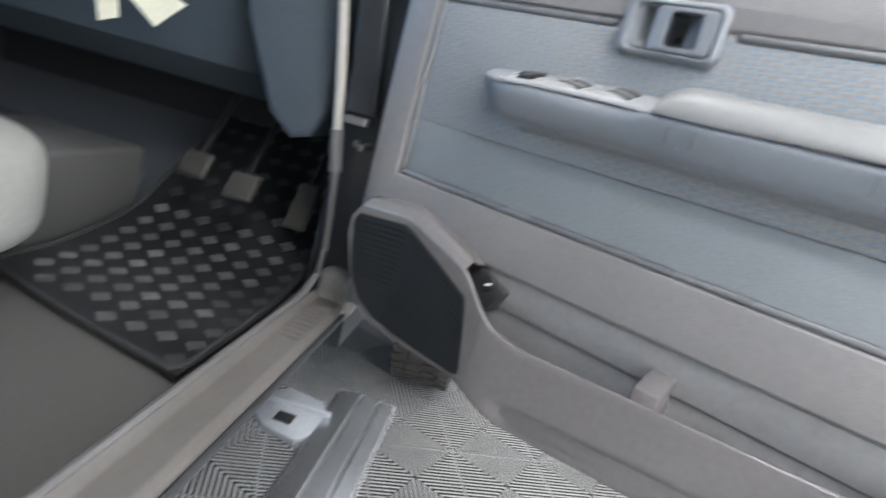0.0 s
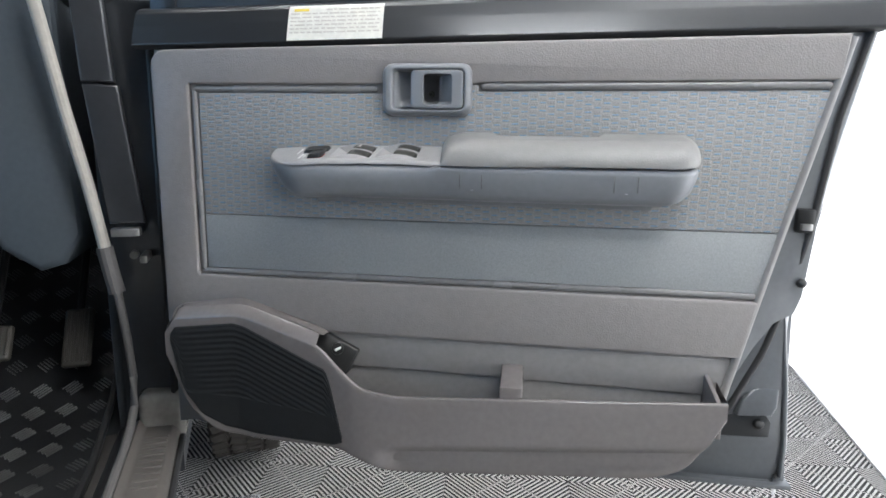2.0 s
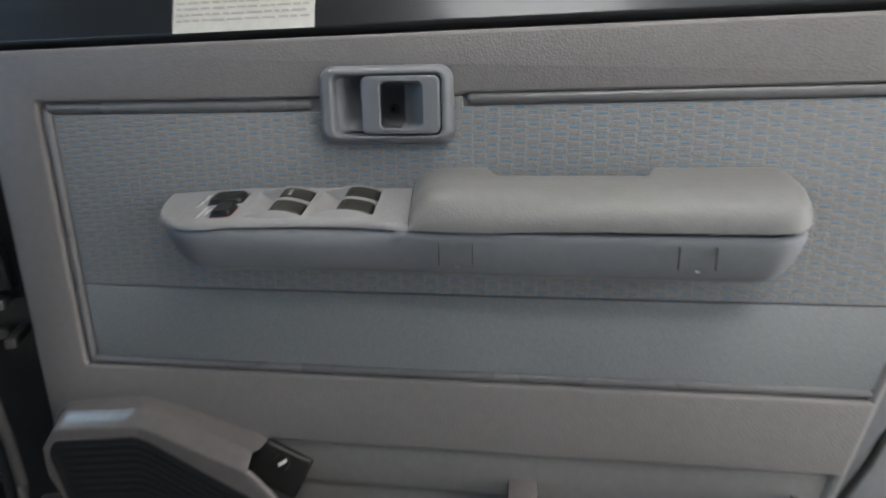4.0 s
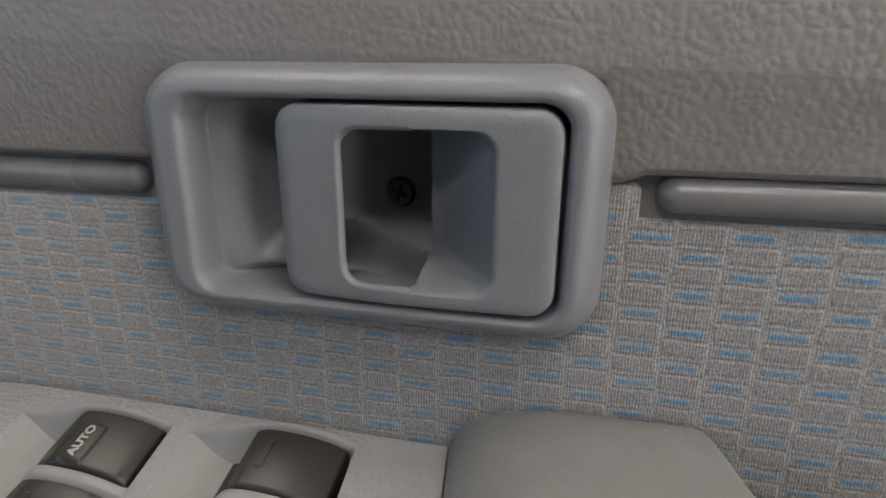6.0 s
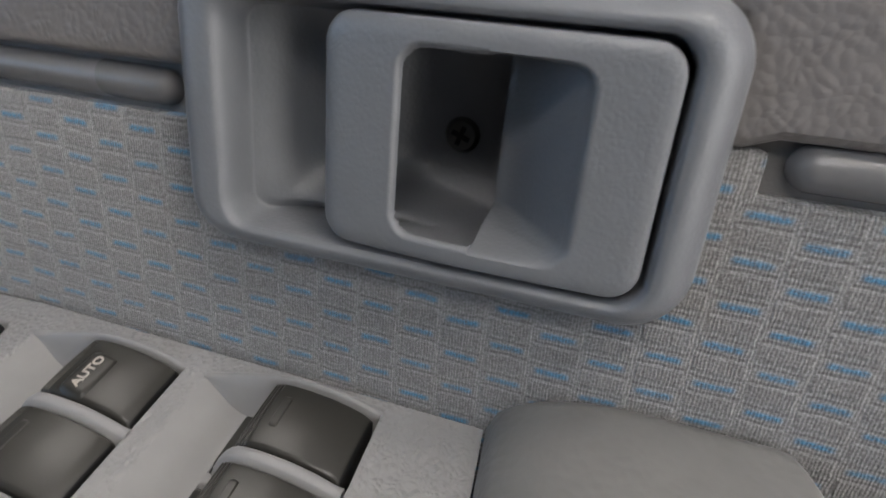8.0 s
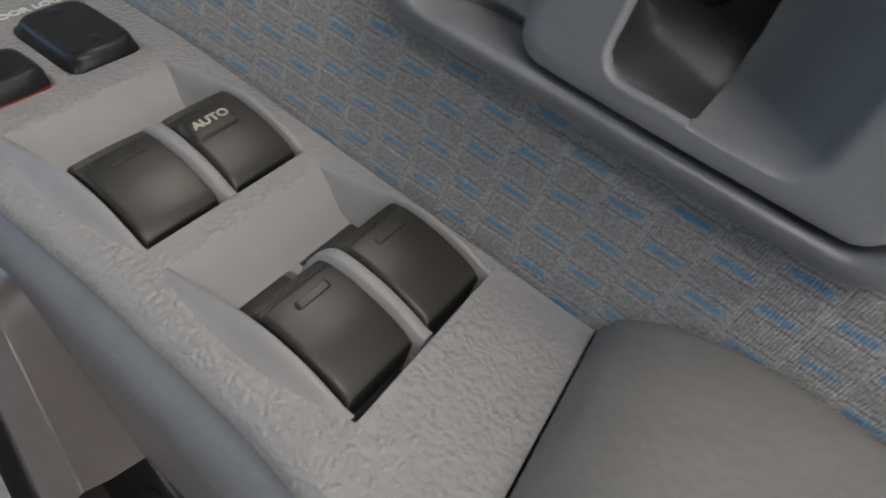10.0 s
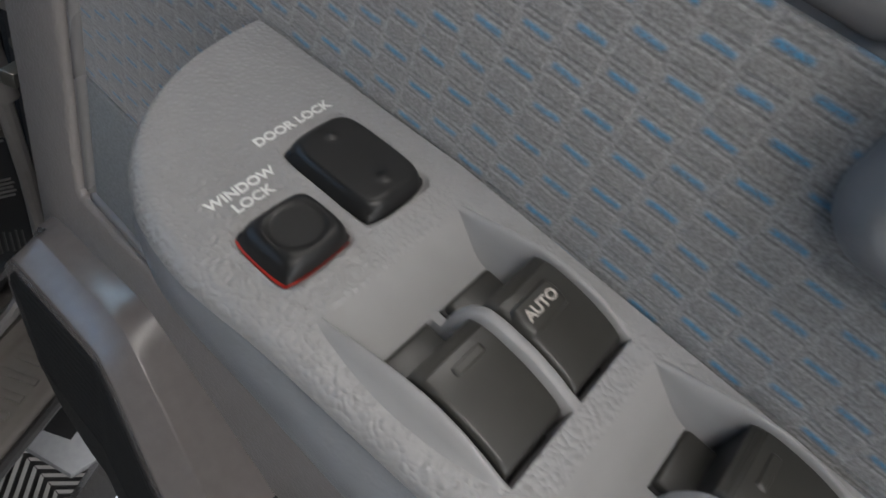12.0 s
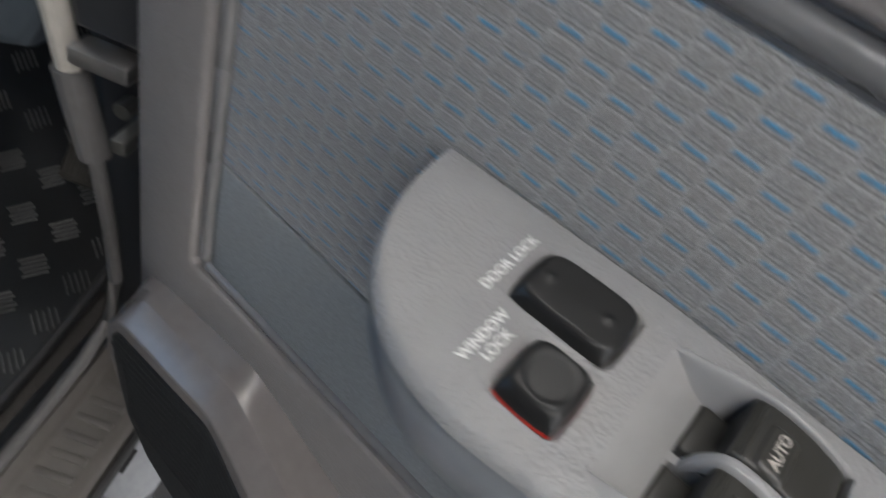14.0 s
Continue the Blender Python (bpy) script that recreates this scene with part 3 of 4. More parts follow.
armrest = part("armrest", arm_bm, M_BODY_PLASTIC, door, "grey moulded armrest with a switch panel and padded top", 50)
panel_bm = sheet(panel_at, arm_xs(ARM_TIP, 0.0565, 420, 40), span(0, 1, 190), True)
for f in panel_bm.faces:
    c = f.calc_center_median()
    # the wells are smooth, the flat round them is grained
    f.material_index = 1 if panel_h(c.x, c.y) > 0.0004 else 0
part("switch_panel", panel_bm, [M_PANEL, M_PANEL_SMOOTH], armrest, "grained light grey plastic window switch panel", 50)


def pad_at(u, v):
    yf = arm_front(u) - 0.0008
    notch = 0.021 * ease(0.119, 0.131, u) * ease(0.256, 0.246, u)
    yb = -0.0015 - notch
    y = yb + (yf - yb) * v
    x0 = joint_x(y) + 0.0006
    x = u if u > 0.12 else x0 + (u - 0.0571) * (0.12 - x0) / (0.12 - 0.0571)
    base = panel_z(0, y) - 0.0012
    if x > 0.1:
        base += 0.002 * ease(0.1, 0.2, x)
    top = 1.1785 + 0.19 * y
    f = (0.12 + 0.88 * round_in((x - x0) / 0.034)) if x - x0 < 0.034 else 1
    f *= round_in((y - yf) / 0.030)
    f *= round_in((0.3625 - x) / 0.02)
    f *= 0.86 + 0.14 * round_in((yb - y + 0.0001) / 0.006)
    return (x, y, base + (top - base) * f)


pad = sheet(pad_at, arm_xs(0.0571, 0.3622, 120, 0, 22), [1 - (1 - k / 60) ** 1.6 for k in range(61)], True)
part("armrest_pad", pad, M_PAD, armrest, "grained grey padded armrest top", 50)
for mx in (0.088, 0.262):
    for a in (0, 0.0255):
        mk = bmesh.new()
        box(mk, mx + a, mx + a + 0.0005, -0.0722, -0.0700, 1.1115, 1.1285)
        part("screw_cover_seam", mk, M_SWITCH, armrest)
    dot = bmesh.new()
    box(dot, mx + 0.0125, mx + 0.0155, -0.0715, -0.0690, 1.1095, 1.1105, 0.0003)
    part("screw_cover_notch", dot, M_GREYPLAST, armrest)


def rim(wx, dy, side):
    """A raised rib that hugs the switches: inner wall of the well, rounded crest, outer slope."""
    def at(u, v):
        x = wx + (WELL_LONG + 0.0012) * u
        s = (x - wx) / WELL_LONG
        h, d = arch(min(s, 1.0)), well_floor(x - wx)
        lean = 0.0030 * ease(0.0, 0.25, s) * ease(0.47, 0.36, s) if side > 0 else 0.0016 * ease(0.0, 0.2, s) * ease(0.47, 0.36, s)
        y0 = well_back(wx, dy, x) if side > 0 else well_front(wx, dy, x)
        wide = 0.0034 * math.sin(math.pi * min(1, max(0.03, s))) ** 0.7 + 0.0006 if side < 0 else 0.0014 * math.sin(math.pi * min(1, max(0.03, s))) ** 0.7 + 0.0010
        prof = [(-lean - 0.0004, -d - 0.0016), (-lean, -d + 0.0001), (-lean * 0.82, -d * 0.88 + h * 0.04), (-lean * 0.60, -d * 0.62 + h * 0.2), (-lean * 0.35, -d * 0.3 + h * 0.5), (-lean * 0.1, h * 0.82 - 0.0003), (0.00015, h - 0.00025), (0.0005, h), (0.0010, h - 0.00003), (0.0010 + wide * 0.25, h * 0.86 - 0.0001), (0.0010 + wide * 0.55, h * 0.45 - 0.0001), (0.0010 + wide * 0.85, h * 0.10 - 0.0001), (0.0010 + wide * 1.25, -0.0006)]
        k = v * (len(prof) - 1)
        i = min(int(k), len(prof) - 2)
        (a, p), (b, q) = prof[i], prof[i + 1]
        o, z = a + (b - a) * (k - i), p + (q - p) * (k - i)
        y = y0 + side * o
        return (x, y, panel_z(x, y) + z)

    return sheet(at, span(0, 1, 70), span(0, 1, 12), side < 0)


def paddle(wx, x0, x1, y0, y1):
    """A rocker with an arched top, grooved at its lifted end, with black sides."""
    def top(u, v):
        x = x0 + (x1 - x0) * u
        a, b = skewed(wx, x, y0), skewed(wx, x, y1)
        y = a + (b - a) * v
        e = min(x1 - x, y - a, b - y)
        h = arch((x - wx) / WELL_LONG) - 0.0003 + 0.0004 * (1 - (2 * v - 1) ** 2)
        h -= 0.0007 * (1 - round_in(e / 0.0008)) + 0.0012 * (1 - round_in((x1 - x) / 0.0035))
        h -= 0.0010 * (1 - round_in((x - x0) / 0.0030))
        for gx in (0.0007, 0.0016, 0.0025):
            h -= 0.00035 * math.exp(-((x - x0 - gx) / 0.00022) ** 2)
        return (x, y, panel_z(x, y) + h)

    bm = sheet(top, sorted(set(span(0, 1, 60) + span(0, 0.12, 40))), span(0, 1, 30))
    edge = [e for e in bm.edges if e.is_boundary]
    r = bmesh.ops.extrude_edge_only(bm, edges=edge)
    bmesh.ops.translate(bm, verts=[g for g in r["geom"] if isinstance(g, bmesh.types.BMVert)], vec=(0, 0, -0.0115))
    bmesh.ops.recalc_face_normals(bm, faces=bm.faces[:])
    bm.normal_update()
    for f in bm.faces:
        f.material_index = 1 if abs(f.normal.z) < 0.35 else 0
    return bm


def pill(cx, cy, hx, hy, base, h, dome=0.0):
    """A low raised pad of rounded outline on a rocker."""
    def top(u, v):
        c = 1 - 0.11 * (abs(u) * abs(v)) ** 2.5
        x, y = cx + hx * u * c, cy + hy * v * c
        k = max(abs(u), abs(v))
        return (x, y, base(x, y) - 0.0004 + (h + 0.0004) * round_in((1 - k) / 0.30) + dome * (1 - u * u))

    return sheet(top, span(-1, 1, 24), span(-1, 1, 24))


for k, (wx, dy) in enumerate(WELLS):
    part("switch_rim", rim(wx, dy, 1), M_PANEL_SMOOTH, armrest, "", 60)
    part("switch_rim", rim(wx, dy, -1), M_PANEL_SMOOTH, armrest, "", 60)
    for back, (ya, yb) in enumerate((FRONT_SWITCH, BACK_SWITCH)):
        ya, yb = ya + dy, yb + dy
        xa, xb = wx + 0.0222, wx + 0.0489
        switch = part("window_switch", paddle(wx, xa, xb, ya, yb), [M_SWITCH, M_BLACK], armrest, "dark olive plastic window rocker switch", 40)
        foot_y0, foot_y1 = skewed(wx, wx + 0.018, ya) + 0.0002, skewed(wx, wx + 0.018, yb) - (0.0030 if back else 0.0012)
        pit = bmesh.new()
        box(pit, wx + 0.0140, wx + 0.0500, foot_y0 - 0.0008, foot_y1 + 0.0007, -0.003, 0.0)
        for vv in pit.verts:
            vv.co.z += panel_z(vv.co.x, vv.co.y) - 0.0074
        part("switch_gap_shade", pit, M_DARK, armrest)
        step_bm = bmesh.new()
        box(step_bm, wx + 0.0147, wx + 0.0240, foot_y0, foot_y1, -0.004, 0.0, 0.0011, 3)
        for vv in step_bm.verts:
            vv.co.z += panel_z(vv.co.x, vv.co.y) - 0.0056
        part("switch_foot", step_bm, M_SWITCH, armrest, "lower step of the rocker switch")

        def on_top(x, y):
            return panel_z(x, y) + arch((x - wx) / WELL_LONG) - 0.0002

        if k == 0 and back:
            px, py = xa + 0.0090, skewed(wx, xa + 0.009, (ya + yb) / 2) - 0.0022
            part("switch_boss", pill(px, py, 0.0042, 0.0067, on_top, 0.0009, 0.0002), M_SWITCH, armrest, "", 60)
            tilt = Matrix.Rotation(math.atan(PITCH), 4, "X")
            words("lettering", "AUTO", 0.0036, Matrix.Translation((px, py, on_top(px, py) + 0.00125)) @ tilt @ Matrix.Rotation(radians(90), 4, "Z"), M_INK_GREY, armrest)
        else:
            px, py = xa + 0.0062, skewed(wx, xa + 0.006, (ya + yb) / 2) + 0.0006
            part("switch_ridge", pill(px, py, 0.0012, 0.0046, on_top, 0.0007), M_SWITCH, armrest, "", 60)
    rib = sheet(lambda u, v: (0, 0, 0), span(0, 1, 50), span(0, 1, 10))
    rib.verts.ensure_lookup_table()
    gy = (BACK_SWITCH[0] + FRONT_SWITCH[1]) / 2 + dy
    for i, vv in enumerate(rib.verts):
        u, v = (i // 11) / 50, (i % 11) / 10
        x = wx + 0.0172 + (WELL_LONG + 0.0010 - 0.0172) * u
        h = arch(min(1.0, (x - wx) / WELL_LONG)) + 0.0004
        h = -0.0072 + (h + 0.0072) * round_in(u / 0.24)
        c = math.sin(math.pi * (v - 0.5))
        y = skewed(wx, x, gy) + c * 0.00165
        z = h - 0.0014 * (1 - math.sqrt(max(0, 1 - (0.93 * c) ** 2))) if 0.1 < v < 0.9 else h - 0.006
        vv.co = (x, y, panel_z(x, y) + z)
    part("switch_divider", rib, M_PANEL_SMOOTH, armrest, "", 60)


def button(x0, x1, y0, y1, h, dish, foot=0.0, flat=0.64):
    cx, cy, hx, hy = (x0 + x1) / 2, (y0 + y1) / 2, (x1 - x0) / 2, (y1 - y0) / 2

    def top(u, v):
        x, y = cx + hx * u, cy + hy * v
        # squeeze the square grid into a rounded outline
        k = (u ** 6 + v ** 6) ** (1 / 6)
        c = 1 - 0.085 * (abs(u) * abs(v)) ** 2.2
        x, y = cx + (x - cx) * c, cy + (y - cy) * c
        z = foot + (h - foot) * (1 - min(1, max(0, (k - flat) / (1 - flat))) ** 2.4)
        return (x, y, panel_z(x, y) + z + dish(x - cx, y - cy) - 0.0015 * (max(abs(u), abs(v)) > 0.99))

    return sheet(top, span(-1, 1, 40), span(-1, 1, 40))


def two_dots(x, y):
    return 0.0006 * sum(math.exp(-(((x - dx) ** 2 + (y - dy) ** 2) / 0.0012 ** 2)) for dx, dy in ((-0.0100, 0.000), (0.0090, 0.000)))


part("door_lock_switch", button(-0.1195, -0.0867, -0.0306, -0.0107, 0.0034, lambda x, y: two_dots(x, y), 0.0004, 0.78), M_BLACK, armrest, "black door lock rocker switch with two raised dots", 85)
part("window_lock_button", button(-0.1052, -0.0864, -0.0541, -0.0353, 0.0046, lambda x, y: -0.00035 * ease(0.0070, 0.0056, math.hypot(x, y)), 0.0014), M_BLACK, armrest, "black square window lock button with a round dish", 85)
rb = button(-0.1052, -0.0864, -0.05425, -0.0353, 0.0005, lambda x, y: 0.0, 0.0005)
part("button_band", rb, M_RED, armrest, "red band round the window lock button", 85)


def panel_text(name, text, size, x, y):
    m = Matrix.Translation((x, y, panel_z(x, y) + 0.0003)) @ Matrix.Rotation(math.atan(PITCH), 4, "X") @ Matrix.Rotation(math.atan(-0.07) if x < -0.085 else 0, 4, "Y") @ Matrix.Rotation(radians(90), 4, "Z")
    words(name, text, size, m, M_WHITE_INK, armrest)


panel_text("lettering", "DOOR LOCK", 0.0040, -0.1246, -0.0219)
panel_text("lettering", "WINDOW", 0.0040, -0.1152, -0.0441)
panel_text("lettering", "LOCK", 0.0040, -0.1108, -0.0440)

# ---- speaker pod and pocket ----
F_TOP = [(-0.328, 0.890), (-0.322, 0.912), (-0.315, 0.920), (-0.222, 0.930), (-0.200, 0.927), (-0.098, 0.900), (-0.066, 0.871), (-0.036, 0.849), (0.010, 0.842), (0.41, 0.867)]
B_TOP = [(-0.340, 0.922), (-0.328, 0.931), (-0.226, 0.948), (-0.106, 0.907), (-0.053, 0.862), (-0.036, 0.852)]
F_BOT = [(-0.328, 0.870), (-0.311, 0.813), (-0.294, 0.780), (-0.257, 0.752), (-0.20, 0.748), (-0.069, 0.757), (-0.021, 0.740), (0.010, 0.730), (0.331, 0.754), (0.373, 0.770), (0.395, 0.806), (0.41, 0.850)]


def pod_y(x, z):
    y = -0.034 - 0.153 * min(0.17, max(0, x + 0.22))
    y -= 0.005 * ease(-0.09, -0.02, x)
    # crease along the foot of the pocket
    y += 0.009 * ease(0.016, 0.0, z - lerp_list([(0, 0.758), (0.4, 0.795)], x)) * ease(-0.02, 0.02, x)
    return y


def pod_col(x, pocket):
    zt = smooth_list(F_TOP, x, 0.010)
    zb = smooth_list(F_BOT, x, 0.012)
    pts = []
    r = 0.007
    if pocket:
        yf = pod_y(x, zt)
        pts += [(yf + 0.0065, zb + 0.02), (yf + 0.0065, zt - 0.01), (yf + 0.0062, zt - 0.002), (yf + 0.0056, zt - 0.0006), (yf + 0.0046, zt), (yf + 0.0022, zt), (yf + 0.0009, zt - 0.0007), (yf + 0.0002, zt - 0.0022)]
    else:
        yf = pod_y(x, zt)
        zk = smooth_list(B_TOP, x, 0.010)
        ym = yf + 0.0150
        pts += [(0.003, zk), (ym * 0.6, zk + (zt + 0.0085 - zk) * 0.45), (ym + 0.0012, zt + 0.0108), (ym, zt + 0.0106), (ym - 0.0009, zt + 0.0100), (yf + 0.0016, zt - 0.0004), (yf + 0.0006, zt - 0.0015), (yf, zt - 0.0032)]
    n = 26
    for k in range(1, n):
        z = zt - 0.006 + (zb + 0.008 - zt + 0.006) * k / n
        pts.append((pod_y(x, z), z))
    yb = pod_y(x, zb)
    pts += [(yb, zb + 0.006), (yb + 0.0015, zb + 0.003), (yb + 0.005, zb + 0.0005), (yb + 0.012, zb - 0.0002), (0.004, zb + 0.004), (0.018, zb + 0.006)]
    return pts


def pod_sheet(xs, pocket):
    cols = [pod_col(x, pocket) for x in xs]
    bm = bmesh.new()
    g = [[bm.verts.new((x, y, z)) for y, z in c] for x, c in zip(xs, cols)]
    for i in range(len(xs) - 1):
        for j in range(len(cols[0]) - 1):
            bm.faces.new((g[i][j], g[i][j + 1], g[i + 1][j + 1], g[i + 1][j]))
    # side wall towards the hinge, or the outer end
    i = 0 if not pocket else len(xs) - 1
    back = [bm.verts.new((xs[i] + (-0.012 if not pocket else 0.008), 0.012, z)) for y, z in cols[i]]
    for j in range(len(back) - 1):
        bm.faces.new((g[i][j], g[i][j + 1], back[j + 1], back[j]))
    bmesh.ops.recalc_face_normals(bm, faces=bm.faces[:])
    return bm


pod = part("speaker_pod", pod_sheet(span(-0.328, -0.100, 80), False), M_POD, door, "warm grey moulded speaker housing", 17)
pocket = part("door_pocket", pod_sheet(span(-0.100, 0.41, 110), True), M_POD, door, "warm grey moulded door pocket, empty", 50)

GT = [(-0.319, 0.895), (-0.313, 0.906), (-0.225, 0.917), (-0.207, 0.914), (-0.087, 0.868), (-0.080, 0.850), (-0.063, 0.775)]
GB = [(-0.319, 0.885), (-0.305, 0.815), (-0.277, 0.779), (-0.243, 0.764), (-0.20, 0.759), (-0.077, 0.763), (-0.063, 0.770)]


def grille_at(u, v):
    zt, zb = smooth_list(GT, u, 0.002), smooth_list(GB, u, 0.004)
    z = zt + (zb - zt) * v
    edge = min(zt - z, z - zb)
    ridge = 0.0012 * (abs(((zt - z) / 0.0082) % 1 - 0.5) * 2) if z > 0.81 - 0.04 * (u + 0.2) else 0.0012
    return (u, pod_y(u, z) - 0.0012 * round_in(edge / 0.004) - ridge * ease(0, 0.004, edge), z)


part("speaker_grille", sheet(grille_at, span(-0.319, -0.0632, 80), span(0, 1, 150)), M_GRILLE, pod, "ribbed black speaker grille", 40)

# black lock box between pod and pocket, with a small bright key mark
LOCK = pose(-0.0895, 0.010, 0.8815, 0, 26, 0)
lk = bmesh.new()
box(lk, -0.034, 0.032, -0.024, 0.006, -0.024, 0.012, 0.003, 3)
for vv in lk.verts:
    # the face leans back towards the trim
    vv.co.y += ((vv.co.z + 0.024) * 0.5 - 0.006) * ease(-0.005, -0.020, vv.co.y)
bmesh.ops.transform(lk, matrix=LOCK, verts=lk.verts[:])
lockbox = part("lock_box", lk, M_BLACK, door, "black plastic box with a round switch")
rd = bmesh.new()
bmesh.ops.create_cone(rd, cap_ends=True, segments=28, radius1=0.0085, radius2=0.008, depth=0.003, matrix=LOCK @ pose(0.004, -0.0183, 0.001, 63.4, 0, 0))
part("round_switch", rd, M_BLACK, lockbox)
mk = bmesh.new()
box(mk, -0.0017, 0.0017, -0.001, 0.0005, -0.0045, 0.0045, 0.0004, m=LOCK @ pose(0.005, -0.0196, 0.002, -26.6, 0, 0) @ Matrix.Rotation(radians(36), 4, "Y"))
part("bright_mark", mk, M_WHITE_INK, lockbox, "small bright white mark")
dv = bmesh.new()
box(dv, 0.142, 0.171, -0.058, 0.013, 0.79, 0.864, 0.003)
for vv in dv.verts:
    if vv.co.z > 0.8:
        vv.co.z += (vv.co.y + 0.061) * 0.12
part("pocket_divider", dv, M_POD, pocket)
pf = bmesh.new()
box(pf, -0.06, 0.36, -0.055, 0.013, 0.775, 0.785, 0.002)
part("pocket_floor", pf, M_POD, pocket)
ew = prism([(-0.060, 0.82), (-0.060, 0.858), (-0.045, 0.864), (0.0025, 0.876), (0.013, 0.845), (0.013, 0.82)], 0.401, 0.407, "x", 0.0015)
part("pocket_end", ew, M_POD, pocket)
pl = bmesh.new()
box(pl, -0.30, 0.405, 0.0068, 0.0175, 0.775, 0.861, 0.001)
part("pocket_back", pl, M_VINYL_PLAIN, pocket)

# ---- painted door shell ----
# cut away behind the handle, where its bin reaches into the door
sh = prism([(-0.350, 0.735), (-0.350, 1.300), (-0.36, 1.322), (0.035, 1.3240), (0.035, NZ1), (NX0, NZ1), (NX0, NZ0), (NX1, NZ0), (NX1, NZ1), (0.038, NZ1), (0.038, 1.3240), (0.556, 1.327), (0.556, 1.30), (0.530, 1.165), (0.524, 1.13), (0.5195, 1.076), (0.512, 0.980), (0.505, 0.958), (0.483, 0.944), (0.462, 0.910), (0.43, 0.84), (0.39, 0.76), (0.36, 0.745), (-0.30, 0.745)], 0.0185, 0.026, "y", 0.002)
part("inner_shell", sh, M_PAINT_IN, door, "grey painted inner door steel")
LEDGE = [(1.2885, 0.014), (1.2925, 0.0052), (1.294, 0.0048), (1.320, 0.0125), (1.336, 0.0185), (1.343, 0.025), (1.347, 0.036)]


def ledge_y(z):
    return smooth_list(LEDGE, z, 0.0012)


cap = sheet(lambda u, v: (u, ledge_y(1.2885 + 0.0585 * v), 1.2885 + 0.0585 * v + rise(u)), span(-0.373, 0.556, 40), span(0, 1, 60))
part("window_ledge", cap, M_PAINT, door, "glossy graphite painted window ledge", 50)
ws = bmesh.new()
box(ws, -0.33, 0.545, 0.033, 0.050, 1.336, 1.368, 0.004)
for vv in ws.verts:
    vv.co.z += rise(vv.co.x)
part("window_rubber", ws, M_RUBBER, door, "black rubber window seal")
gl = bmesh.new()
box(gl, -0.31, 0.535, 0.052, 0.056, 1.30, 1.75)
glass = part("window_glass", gl, M_GLASS, door, "clear side window glass", 0)
glass.visible_shadow = False
fr = bmesh.new()
box(fr, -0.36, -0.32, 0.03, 0.075, 1.32, 1.80, 0.004)
box(fr, 0.535, 0.575, 0.03, 0.075, 1.30, 1.80, 0.004)
box(fr, -0.36, 0.575, 0.03, 0.075, 1.76, 1.80, 0.004)
part("window_frame", fr, M_PAINT, door, "dark painted window frame")
outer = prism([(-0.375, 0.72), (-0.375, 1.325), (0.582, 1.325), (0.548, 1.12), (0.522, 0.96), (0.536, 0.706), (-0.30, 0.706)], 0.060, 0.068, "y", 0.003)
part("outer_skin", outer, M_PAINT_IN, door, "glossy graphite outer door skin")
lowc = prism([(0.32, 0.710), (0.34, 0.96), (0.502, 0.965), (0.519, 0.85), (0.532, 0.710)], 0.042, 0.050, "y", 0.002)
part("corner_panel", lowc, M_PAINT_IN, door, "grey painted recessed lower door corner")
dr = prism([(0.436, 0.776), (0.440, 0.804), (0.455, 0.808), (0.498, 0.808), (0.504, 0.800), (0.503, 0.778)], 0.0395, 0.043, "y", 0.0015, 2)
part("corner_recess", dr, M_PAINT, door, "glossy plate darkened as a shaded recess, with a plug")
bo = prism([(0.456, 0.810), (0.464, 0.832), (0.478, 0.846), (0.492, 0.850), (0.511, 0.850), (0.508, 0.824), (0.500, 0.812)], 0.030, 0.046, "y", 0.003, 3)
for vv in bo.verts:
    if vv.co.y < 0.040:
        vv.co.y += (vv.co.z - 0.810) * 0.32
part("corner_boss", bo, M_PAINT_IN, door, "raised grey painted boss", 40)
part("corner_bead", tube([(0.504, 0.046, 0.955), (0.517, 0.042, 0.85), (0.524, 0.040, 0.77), (0.523, 0.040, 0.722), (0.512, 0.040, 0.713), (0.40, 0.040, 0.712)], 0.0035, 8), M_PAINT_IN, door)
edge = sheet(lambda u, v: (lerp_list([(0.69, 0.530), (0.86, 0.517), (0.96, 0.518), (1.12, 0.545), (1.325, 0.580)], u) - 0.012 * (1 - v) ** 2, 0.044 + 0.018 * v, u), span(0.69, 1.325, 40), span(0, 1, 8))
part("door_edge", edge, M_PAINT_IN, door, "painted rear edge of the door", 50)
foot = bmesh.new()
box(foot, 0.31, 0.536, 0.030, 0.064, 0.708, 0.715, 0.002)
part("door_foot", foot, M_PAINT_IN, door)
hinge_edge = bmesh.new()
box(hinge_edge, -0.378, -0.371, 0.040, 0.064, 0.73, 1.325, 0.002)
part("hinge_edge", hinge_edge, M_BLACK, door)
part("door_seal", tube([(0.412, 0.022, 0.775), (0.428, 0.024, 0.80), (0.445, 0.024, 0.83), (0.475, 0.024, 0.90), (0.497, 0.026, 0.97), (0.506, 0.022, 1.03), (0.511, 0.018, 1.06), (0.527, 0.017, 1.20), (0.549, 0.017, 1.30)], 0.0042, 10), M_RUBBER, door, "black rubber door seal, filling a shadow gap lower down")
part("door_seal", tube([(0.520, 0.058, 0.70), (0.510, 0.060, 0.86), (0.512, 0.060, 0.96), (0.53, 0.060, 1.08)], 0.004, 8), M_RUBBER, door, "black rubber edge seal")
lt = bmesh.new()
box(lt, 0.492, 0.514, 0.012, 0.058, 1.062, 1.092, 0.004)
latch = part("door_latch", lt, M_BLACK, door, "black and steel door latch")
lt = bmesh.new()
box(lt, 0.496, 0.509, 0.006, 0.014, 1.066, 1.074, 0.0015)
